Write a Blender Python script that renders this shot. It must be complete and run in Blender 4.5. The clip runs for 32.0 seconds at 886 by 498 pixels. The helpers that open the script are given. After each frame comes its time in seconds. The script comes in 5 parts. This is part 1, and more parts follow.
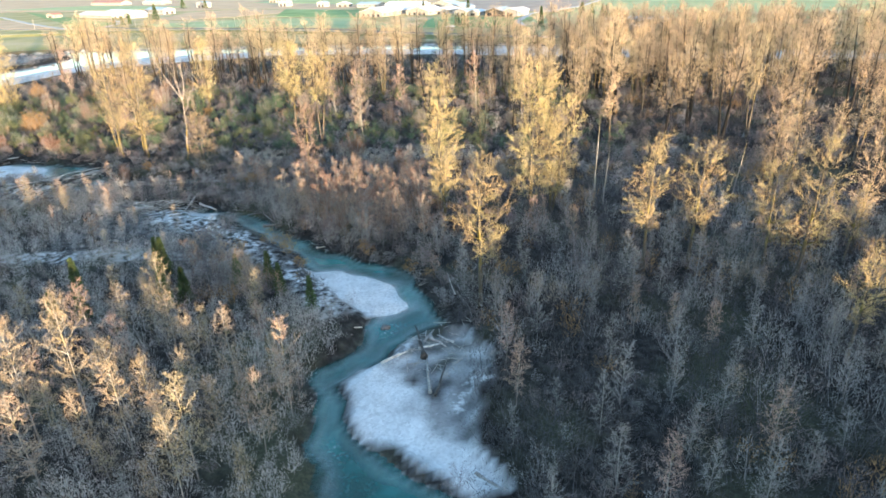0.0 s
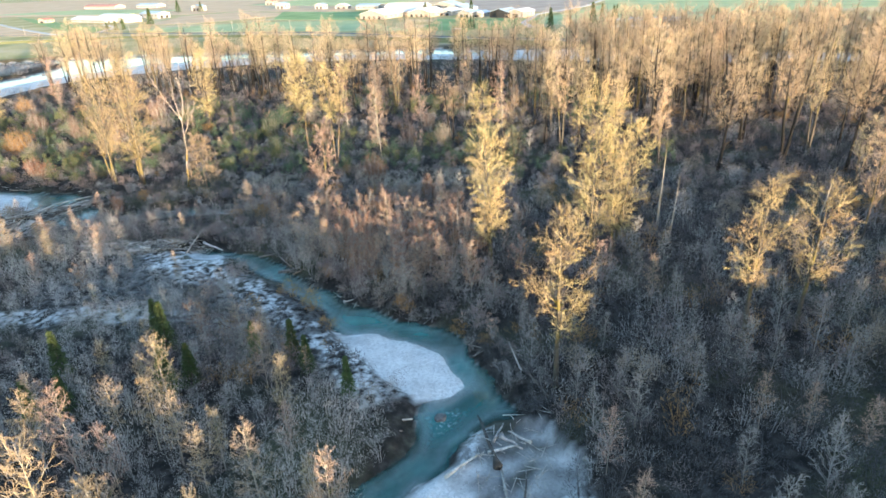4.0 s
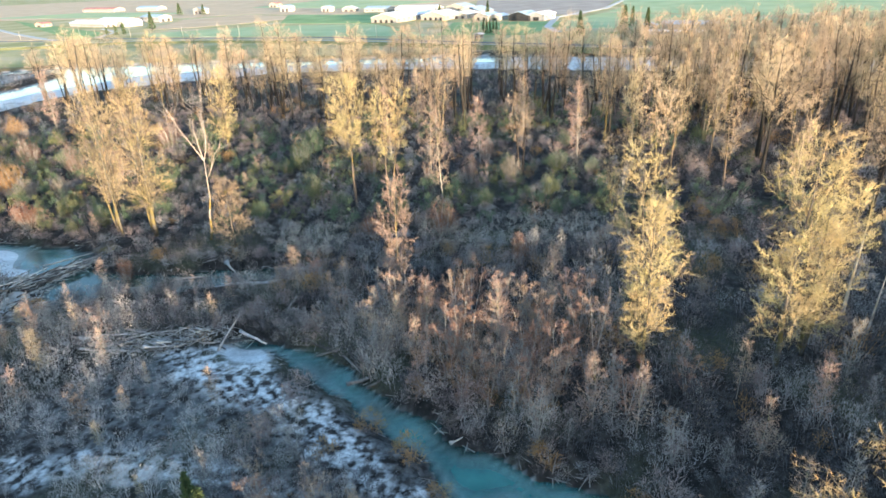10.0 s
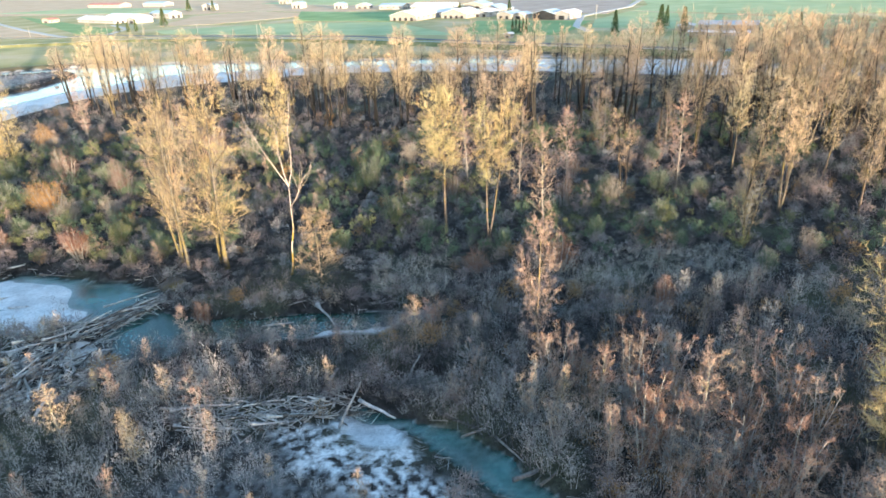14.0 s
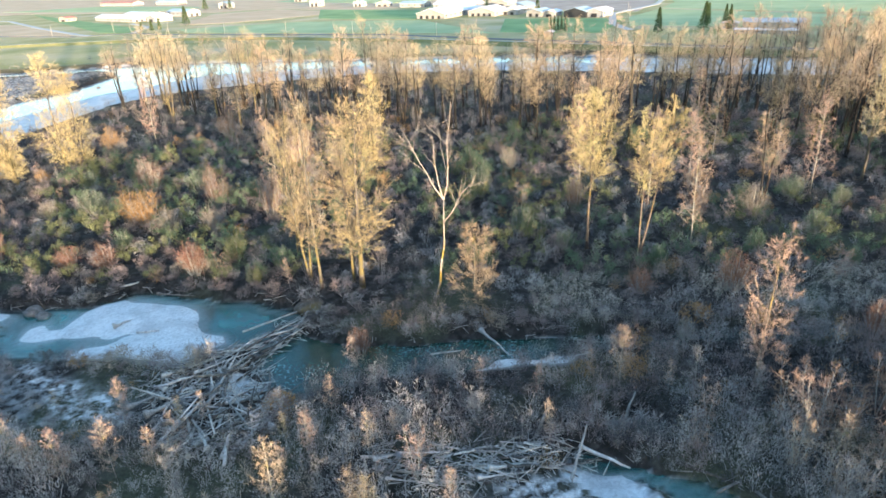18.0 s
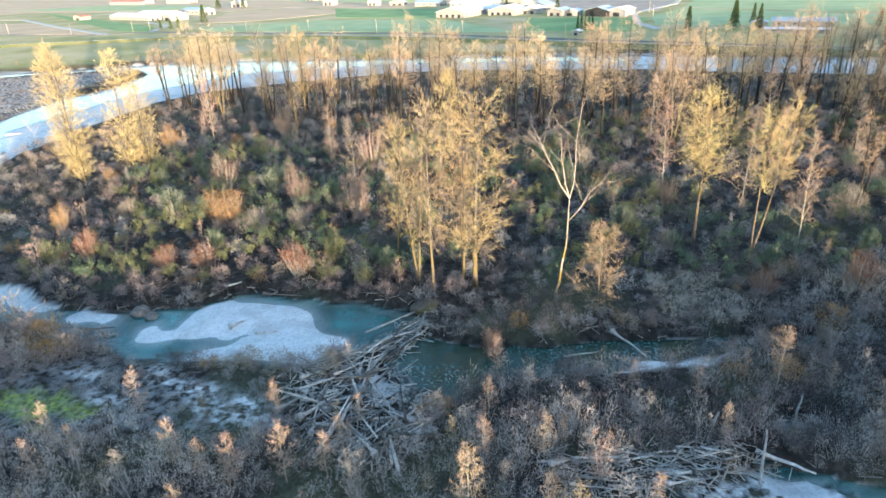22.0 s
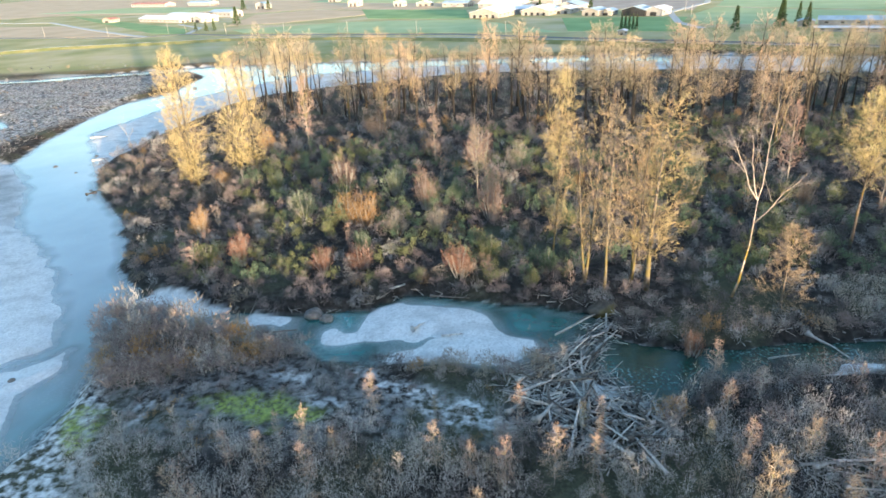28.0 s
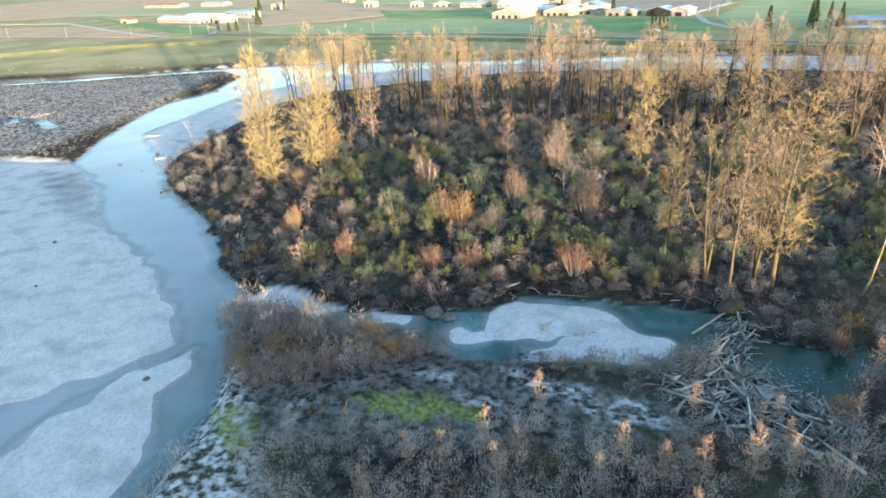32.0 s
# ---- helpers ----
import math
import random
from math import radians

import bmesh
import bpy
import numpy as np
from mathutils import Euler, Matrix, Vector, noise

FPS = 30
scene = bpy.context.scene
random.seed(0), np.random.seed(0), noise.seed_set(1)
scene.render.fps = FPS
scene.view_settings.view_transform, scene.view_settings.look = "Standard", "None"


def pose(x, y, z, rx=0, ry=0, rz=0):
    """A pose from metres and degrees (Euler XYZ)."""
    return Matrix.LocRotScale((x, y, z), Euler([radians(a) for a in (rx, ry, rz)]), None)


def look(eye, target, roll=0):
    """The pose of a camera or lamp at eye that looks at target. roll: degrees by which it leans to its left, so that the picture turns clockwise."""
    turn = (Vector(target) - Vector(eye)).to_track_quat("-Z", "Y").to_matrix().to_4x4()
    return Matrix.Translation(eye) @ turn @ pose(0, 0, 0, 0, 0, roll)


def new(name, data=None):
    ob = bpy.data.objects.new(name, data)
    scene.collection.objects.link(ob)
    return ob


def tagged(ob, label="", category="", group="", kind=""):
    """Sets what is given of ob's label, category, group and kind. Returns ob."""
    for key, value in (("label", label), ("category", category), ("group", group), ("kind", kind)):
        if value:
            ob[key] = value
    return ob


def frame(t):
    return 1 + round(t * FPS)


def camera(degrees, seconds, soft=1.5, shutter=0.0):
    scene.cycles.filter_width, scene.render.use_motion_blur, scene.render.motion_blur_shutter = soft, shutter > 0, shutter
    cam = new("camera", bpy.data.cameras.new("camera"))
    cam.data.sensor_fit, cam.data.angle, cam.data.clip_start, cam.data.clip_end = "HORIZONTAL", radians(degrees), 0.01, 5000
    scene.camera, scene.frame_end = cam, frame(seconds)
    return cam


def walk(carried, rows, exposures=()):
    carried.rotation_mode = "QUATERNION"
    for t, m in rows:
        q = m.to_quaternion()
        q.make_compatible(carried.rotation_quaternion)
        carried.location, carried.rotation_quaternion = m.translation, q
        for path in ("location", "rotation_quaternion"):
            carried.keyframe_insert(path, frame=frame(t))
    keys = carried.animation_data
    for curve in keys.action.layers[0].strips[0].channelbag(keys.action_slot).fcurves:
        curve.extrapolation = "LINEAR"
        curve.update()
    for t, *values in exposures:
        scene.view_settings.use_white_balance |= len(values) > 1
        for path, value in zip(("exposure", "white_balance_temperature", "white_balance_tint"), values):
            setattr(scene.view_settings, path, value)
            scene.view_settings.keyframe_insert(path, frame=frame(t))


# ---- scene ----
cam = camera(71.1, 32.0, 1.6)
PATH = [
    (0, (-1.863, 1.019, 48.953), (-1.998, 2.836, 48.128), -1.9),
    (1, (-4.403, 5.801, 48.973), (-4.535, 7.618, 48.148), -2.0),
    (2, (-6.765, 10.57, 49.113), (-6.895, 12.387, 48.288), -2.2),
    (3, (-8.99, 15.448, 49.386), (-9.118, 17.266, 48.561), -2.4),
    (3.5, (-10.142, 17.871, 49.612), (-10.269, 19.688, 48.786), -2.4),
    (5.5, (-16.178, 27.907, 49.894), (-16.304, 29.725, 49.071), -2.5),
    (6, (-17.862, 30.364, 50.055), (-17.985, 32.182, 49.232), -2.4),
    (7, (-20.568, 35.75, 50.291), (-20.691, 37.569, 49.469), -2.6),
    (8, (-23.331, 41.359, 50.252), (-23.456, 43.178, 49.43), -2.7),
    (9, (-26.317, 46.868, 50.473), (-26.441, 48.687, 49.651), -2.6),
    (10, (-30.123, 51.989, 50.701), (-30.248, 53.807, 49.877), -2.6),
    (11, (-34.676, 56.785, 50.878), (-34.802, 58.602, 50.053), -2.6),
    (12, (-39.929, 60.872, 51.138), (-40.053, 62.689, 50.311), -2.5),
    (13, (-45.571, 64.649, 51.502), (-45.693, 66.464, 50.671), -2.4),
    (14, (-51.58, 68.145, 51.748), (-51.702, 69.959, 50.915), -2.3),
    (14.5, (-54.576, 69.946, 51.56), (-54.7, 71.761, 50.727), -2.4),
    (16.5, (-68.147, 74.321, 52.262), (-68.263, 76.133, 51.423), -2.2),
    (17, (-71.441, 74.95, 52.387), (-71.56, 76.761, 51.548), -2.2),
    (18, (-78.393, 76.253, 52.011), (-78.518, 78.064, 51.173), -2.4),
    (19, (-84.681, 76.731, 51.924), (-84.803, 78.543, 51.085), -2.3),
    (20, (-89.195, 77.004, 51.836), (-89.318, 78.815, 50.998), -2.3),
    (21, (-93.505, 77.044, 51.82), (-93.628, 78.855, 50.981), -2.3),
    (22, (-97.867, 76.895, 51.907), (-97.991, 78.706, 51.068), -2.3),
    (23, (-101.901, 76.69, 52.07), (-102.027, 78.5, 51.229), -2.4),
    (24, (-106.39, 76.499, 52.24), (-106.517, 78.309, 51.4), -2.4),
    (25, (-110.845, 76.172, 52.515), (-110.977, 77.982, 51.674), -2.5),
    (25.5, (-113.187, 76.025, 52.641), (-113.321, 77.835, 51.801), -2.6),
    (27.5, (-123.288, 75.337, 53.48), (-123.428, 77.146, 52.64), -2.7),
    (28, (-125.888, 75.208, 53.515), (-126.03, 77.018, 52.677), -2.7),
    (29, (-130.96, 75.169, 53.474), (-131.104, 76.98, 52.638), -2.8),
    (30, (-136.056, 75.191, 53.302), (-136.202, 77.003, 52.467), -2.8),
    (31, (-141.319, 75.115, 53.196), (-141.465, 76.927, 52.362), -2.7),
    (32, (-146.148, 74.897, 53.272), (-146.295, 76.709, 52.438), -2.7),
]
EXPOSURE = [(0, 2.92, 5800, 10), (9, 2.88, 5600, 10), (20, 2.88, 5560, 10), (26, 2.84, 5660, 10), (32, 2.68, 5860, 10)]
walk(cam, [(t, look(eye, target, roll)) for t, eye, target, roll in PATH], EXPOSURE)

# ---- light: low evening sun behind the camera, clear sky ----
SUN_ELEV, SUN_AZ = 3.6, 150.0      # degrees; azimuth clockwise from +y
sun_dir = Vector((math.sin(radians(SUN_AZ)) * math.cos(radians(SUN_ELEV)),
                  math.cos(radians(SUN_AZ)) * math.cos(radians(SUN_ELEV)), math.sin(radians(SUN_ELEV))))
world = bpy.data.worlds.new("sky")
scene.world = world
world.use_nodes = True
wn = world.node_tree
sky = wn.nodes.new("ShaderNodeTexSky")
sky.sky_type, sky.sun_disc = "NISHITA", False
sky.sun_elevation, sky.sun_rotation = radians(SUN_ELEV), radians(SUN_AZ)
sky.air_density, sky.dust_density, sky.ozone_density = 1.0, 0.85, 1.65
wn.nodes["Background"].inputs["Strength"].default_value = 0.15
wn.links.new(sky.outputs["Color"], wn.nodes["Background"].inputs["Color"])
lamp = bpy.data.lights.new("sun", "SUN")
lamp.energy, lamp.angle, lamp.color = 2.9, radians(0.6), (1.0, 0.72, 0.43)
sun = new("sun", lamp)
sun.matrix_world = look(sun_dir * 300, (0, 0, 0))


# ---- materials ----
def mat(name, stops, scale=1.0, detail=5.0, rough=0.9, bump=0.0, bump_scale=None, metal=0.0, spec=0.3, rand=0.0, blotch=None):
    """A procedural material: noise through a ramp of colours, a second larger noise, bump, and variation per object."""
    m = bpy.data.materials.new(name)
    m.use_nodes = True
    nt = m.node_tree
    b = nt.nodes["Principled BSDF"]
    b.inputs["Roughness"].default_value, b.inputs["Metallic"].default_value = rough, metal
    b.inputs["Specular IOR Level"].default_value = spec
    co = nt.nodes.new("ShaderNodeTexCoord")
    no = nt.nodes.new("ShaderNodeTexNoise")
    no.inputs["Scale"].default_value, no.inputs["Detail"].default_value = scale, detail
    nt.links.new(co.outputs["Object"], no.inputs["Vector"])
    ramp = nt.nodes.new("ShaderNodeValToRGB")
    e = ramp.color_ramp.elements
    while len(e) < len(stops):
        e.new(0.5)
    for k, (p, c) in enumerate(stops):
        e[k].position, e[k].color = p, (*c, 1)
    nt.links.new(no.outputs["Fac"], ramp.inputs["Fac"])
    out = ramp.outputs["Color"]
    if blotch:
        n2 = nt.nodes.new("ShaderNodeTexNoise")
        n2.inputs["Scale"].default_value, n2.inputs["Detail"].default_value = blotch[0], 3
        nt.links.new(co.outputs["Object"], n2.inputs["Vector"])
        r2 = nt.nodes.new("ShaderNodeValToRGB")
        r2.color_ramp.elements[0].position, r2.color_ramp.elements[1].position = blotch[2], blotch[3]
        nt.links.new(n2.outputs["Fac"], r2.inputs["Fac"])
        mx = nt.nodes.new("ShaderNodeMixRGB")
        mx.inputs["Color2"].default_value = (*blotch[1], 1)
        nt.links.new(r2.outputs["Color"], mx.inputs["Fac"])
        nt.links.new(out, mx.inputs["Color1"])
        out = mx.outputs["Color"]
    if rand:
        oi = nt.nodes.new("ShaderNodeObjectInfo")
        hs = nt.nodes.new("ShaderNodeHueSaturation")
        mr = nt.nodes.new("ShaderNodeMapRange")
        mr.inputs["To Min"].default_value, mr.inputs["To Max"].default_value = 1 - rand, 1 + rand
        nt.links.new(oi.outputs["Random"], mr.inputs["Value"])
        nt.links.new(mr.outputs["Result"], hs.inputs["Value"])
        mh = nt.nodes.new("ShaderNodeMapRange")
        mh.inputs["To Min"].default_value, mh.inputs["To Max"].default_value = 0.485, 0.515
        mul = nt.nodes.new("ShaderNodeMath")
        mul.operation = "FRACT"
        m7 = nt.nodes.new("ShaderNodeMath")
        m7.operation = "MULTIPLY"
        m7.inputs[1].default_value = 7.31
        nt.links.new(oi.outputs["Random"], m7.inputs[0])
        nt.links.new(m7.outputs[0], mul.inputs[0])
        nt.links.new(mul.outputs[0], mh.inputs["Value"])
        nt.links.new(mh.outputs["Result"], hs.inputs["Hue"])
        nt.links.new(out, hs.inputs["Color"])
        out = hs.outputs["Color"]
    nt.links.new(out, b.inputs["Base Color"])
    if bump:
        nb = nt.nodes.new("ShaderNodeTexNoise")
        nb.inputs["Scale"].default_value, nb.inputs["Detail"].default_value = bump_scale or scale * 4, 4
        nt.links.new(co.outputs["Object"], nb.inputs["Vector"])
        bp = nt.nodes.new("ShaderNodeBump")
        bp.inputs["Strength"].default_value, bp.inputs["Distance"].default_value = bump, 0.1
        nt.links.new(nb.outputs["Fac"], bp.inputs["Height"])
        nt.links.new(bp.outputs["Normal"], b.inputs["Normal"])
    return m


def twig_mat(name, c1, c2, rand=0.15):
    m = mat(name, [(0.3, c1), (0.7, c2)], scale=0.6, detail=3, rough=0.85, spec=0.2, rand=rand)
    t = m.node_tree
    b = t.nodes["Principled BSDF"]
    tl = t.nodes.new("ShaderNodeBsdfTranslucent")
    t.links.new(b.inputs["Base Color"].links[0].from_socket, tl.inputs["Color"])
    mx = t.nodes.new("ShaderNodeMixShader")
    mx.inputs["Fac"].default_value = 0.4
    t.links.new(b.outputs[0], mx.inputs[1])
    t.links.new(tl.outputs[0], mx.inputs[2])
    t.links.new(mx.outputs[0], t.nodes["Material Output"].inputs["Surface"])
    return m


M = {}
M["bark"] = mat("bark", [(0.25, (0.06, 0.05, 0.04)), (0.6, (0.13, 0.11, 0.085)), (0.85, (0.2, 0.18, 0.145))], scale=2.2, bump=0.7, rand=0.2,
                blotch=(0.3, (0.17, 0.135, 0.03), 0.5, 0.64))
# dark bark, blackened further to stand in for shade on the row's trunks
M["bark_dark_shade"] = mat("bark_dark_shade", [(0.25, (0.012, 0.011, 0.01)), (0.6, (0.028, 0.024, 0.02)), (0.85, (0.055, 0.047, 0.038))], scale=2.2, bump=0.7, rand=0.2)
M["bark_pale"] = mat("bark_pale", [(0.3, (0.2, 0.18, 0.15)), (0.7, (0.38, 0.35, 0.3))], scale=1.4, bump=0.4, rand=0.15,
                     blotch=(0.5, (0.26, 0.21, 0.05), 0.5, 0.7))
M["dead_wood"] = mat("dead_wood", [(0.3, (0.27, 0.24, 0.2)), (0.7, (0.46, 0.43, 0.38))], scale=1.5, bump=0.4, blotch=(0.15, (0.24, 0.18, 0.04), 0.46, 0.6))
M["twig_yellow"] = twig_mat("twig_yellow", (0.41, 0.33, 0.165), (0.58, 0.48, 0.25))
M["twig_tan"] = twig_mat("twig_tan", (0.35, 0.265, 0.17), (0.50, 0.395, 0.255))
M["twig_amber"] = twig_mat("twig_amber", (0.37, 0.285, 0.15), (0.53, 0.42, 0.225))
M["twig_pink"] = twig_mat("twig_pink", (0.36, 0.255, 0.195), (0.52, 0.38, 0.285))
M["twig_rust"] = twig_mat("twig_rust", (0.26, 0.165, 0.115), (0.4, 0.265, 0.185))
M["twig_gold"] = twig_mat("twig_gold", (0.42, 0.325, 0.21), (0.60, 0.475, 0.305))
M["twig_grey"] = twig_mat("twig_grey", (0.25, 0.235, 0.22), (0.38, 0.36, 0.335))
M["bark_grey"] = mat("bark_grey", [(0.3, (0.22, 0.21, 0.185)), (0.7, (0.4, 0.38, 0.34))], scale=2, bump=0.3, rand=0.2)
M["shrub_grey"] = twig_mat("shrub_grey", (0.27, 0.25, 0.235), (0.45, 0.425, 0.4), 0)
M["shrub_pale"] = twig_mat("shrub_pale", (0.42, 0.38, 0.345), (0.58, 0.53, 0.485), 0)
# dark copy of the grey twigs, with the thicket's deep shade in the colour
M["shrub_shade"] = twig_mat("shrub_shade", (0.08, 0.077, 0.08), (0.155, 0.147, 0.145), 0)
M["shrub_mauve"] = twig_mat("shrub_mauve", (0.21, 0.17, 0.16), (0.36, 0.295, 0.27), 0)
M["shrub_tan"] = twig_mat("shrub_tan", (0.27, 0.225, 0.175), (0.43, 0.365, 0.285), 0)
M["shrub_orange"] = twig_mat("shrub_orange", (0.31, 0.19, 0.085), (0.45, 0.28, 0.125), 0)
M["shrub_green"] = twig_mat("shrub_green", (0.095, 0.135, 0.08), (0.165, 0.215, 0.13), 0)
M["shrub_olive"] = twig_mat("shrub_olive", (0.13, 0.14, 0.065), (0.21, 0.22, 0.105), 0)
M["shrub_straw"] = twig_mat("shrub_straw", (0.42, 0.37, 0.3), (0.62, 0.56, 0.47), 0)
M["shrub_rust"] = twig_mat("shrub_rust", (0.22, 0.125, 0.08), (0.35, 0.205, 0.13), 0.2)
M["shrub_pink"] = twig_mat("shrub_pink", (0.21, 0.145, 0.115), (0.33, 0.23, 0.18), 0.2)
M["shrub_sage"] = twig_mat("shrub_sage", (0.14, 0.165, 0.11), (0.235, 0.26, 0.17), 0.15)
M["needle"] = twig_mat("needle", (0.055, 0.085, 0.034), (0.12, 0.155, 0.058))


def moss_low(m, low, high, colour):
    """Yellow moss on the lower trunk."""
    t = m.node_tree
    b = t.nodes["Principled BSDF"]
    src = b.inputs["Base Color"].links[0].from_socket
    c = t.nodes.new("ShaderNodeTexCoord")
    sp = t.nodes.new("ShaderNodeSeparateXYZ")
    t.links.new(c.outputs["Object"], sp.inputs[0])
    n = t.nodes.new("ShaderNodeTexNoise")
    n.inputs["Scale"].default_value, n.inputs["Detail"].default_value = 0.7, 4
    t.links.new(c.outputs["Object"], n.inputs["Vector"])
    up_ = t.nodes.new("ShaderNodeMapRange")
    up_.inputs["From Min"].default_value, up_.inputs["From Max"].default_value = high, low
    t.links.new(sp.outputs[2], up_.inputs["Value"])
    r = t.nodes.new("ShaderNodeValToRGB")
    r.color_ramp.elements[0].position, r.color_ramp.elements[1].position = 0.4, 0.55
    t.links.new(n.outputs["Fac"], r.inputs["Fac"])
    mu = t.nodes.new("ShaderNodeMath")
    mu.operation = "MULTIPLY"
    t.links.new(up_.outputs[0], mu.inputs[0])
    t.links.new(r.outputs["Color"], mu.inputs[1])
    mx = t.nodes.new("ShaderNodeMixRGB")
    mx.inputs["Color2"].default_value = (*colour, 1)
    t.links.new(mu.outputs[0], mx.inputs["Fac"])
    t.links.new(src, mx.inputs["Color1"])
    t.links.new(mx.outputs["Color"], b.inputs["Base Color"])
    return m


M["bark_moss"] = moss_low(mat("bark_moss", [(0.25, (0.045, 0.04, 0.033)), (0.6, (0.11, 0.097, 0.08)), (0.85, (0.2, 0.18, 0.15))], scale=2.2, bump=0.7, rand=0.35), 5, 15, (0.125, 0.1, 0.035))
M["dead_moss"] = moss_low(mat("dead_moss", [(0.3, (0.24, 0.2, 0.17)), (0.7, (0.4, 0.35, 0.31))], scale=1.5, bump=0.4), 9, 15, (0.2, 0.15, 0.03))
M["log_wet"] = mat("log_wet", [(0.3, (0.07, 0.06, 0.05)), (0.6, (0.15, 0.13, 0.11)), (0.85, (0.26, 0.235, 0.2))], scale=1.6, bump=0.6, rand=0.4)
M["log"] = mat("log", [(0.3, (0.27, 0.24, 0.21)), (0.55, (0.42, 0.39, 0.345)), (0.8, (0.58, 0.55, 0.5))], scale=1.6, bump=0.6, rand=0.55)


# ---- mesh helpers ----
def tri_mesh(name, V, T, mats, idx=None, smooth=False):
    """A mesh from arrays of vertices and triangles."""
    me = bpy.data.meshes.new(name)
    V, T = np.asarray(V, np.float32), np.asarray(T, np.int32)
    me.vertices.add(len(V))
    me.vertices.foreach_set("co", V.ravel())
    me.loops.add(T.size)
    me.loops.foreach_set("vertex_index", T.ravel())
    me.polygons.add(len(T))
    me.polygons.foreach_set("loop_start", np.arange(0, T.size, 3, dtype=np.int32))
    me.polygons.foreach_set("loop_total", np.full(len(T), 3, np.int32))
    for m in mats:
        me.materials.append(m)
    if idx is not None:
        me.polygons.foreach_set("material_index", np.asarray(idx, np.int32))
    me.polygons.foreach_set("use_smooth", np.full(len(T), smooth))
    me.update(calc_edges=True)
    return me


class Heap:
    """Gathers triangles."""

    def __init__(self):
        self.v, self.t, self.n = [], [], 0

    def add(self, v, t):
        self.v.append(np.asarray(v, float))
        self.t.append(np.asarray(t, int) + self.n)
        self.n += len(v)

    def tube(self, path, radii, sides=6):
        path = np.asarray(path, float)
        n = len(path)
        d = np.gradient(path, axis=0)
        d /= np.linalg.norm(d, axis=1)[:, None] + 1e-9
        ref = np.array([0.31, 0.22, 0.9]) if abs(d[0][2]) < 0.8 else np.array([1.0, 0.2, 0.0])
        a = np.cross(d, ref)
        a /= np.linalg.norm(a, axis=1)[:, None] + 1e-9
        b = np.cross(d, a)
        ang = np.arange(sides) * 2 * np.pi / sides
        ring = a[:, None, :] * np.cos(ang)[None, :, None] + b[:, None, :] * np.sin(ang)[None, :, None]
        v = (path[:, None, :] + ring * np.asarray(radii)[:, None, None]).reshape(-1, 3)
        t = []
        for i in range(n - 1):
            for j in range(sides):
                p, q = i * sides + j, i * sides + (j + 1) % sides
                t += [(p, q, q + sides), (p, q + sides, p + sides)]
        for j in range(1, sides - 1):
            t += [(0, j + 1, j), ((n - 1) * sides, (n - 1) * sides + j, (n - 1) * sides + j + 1)]
        self.add(v, t)

    def slivers(self, base, way, width, rng):
        """Thin tapered twigs, one triangle each."""
        base, way = np.asarray(base), np.asarray(way)
        side = np.cross(way, rng.normal(size=way.shape))
        side /= np.linalg.norm(side, axis=1)[:, None] + 1e-9
        w = np.asarray(width)[:, None] if np.ndim(width) else width
        v = np.stack([base - side * w / 2, base + side * w / 2, base + way], 1).reshape(-1, 3)
        self.add(v, np.arange(len(v)).reshape(-1, 3))

    def arrays(self):
        return np.concatenate(self.v), np.concatenate(self.t)


def unit(v):
    return v / (np.linalg.norm(v) + 1e-9)


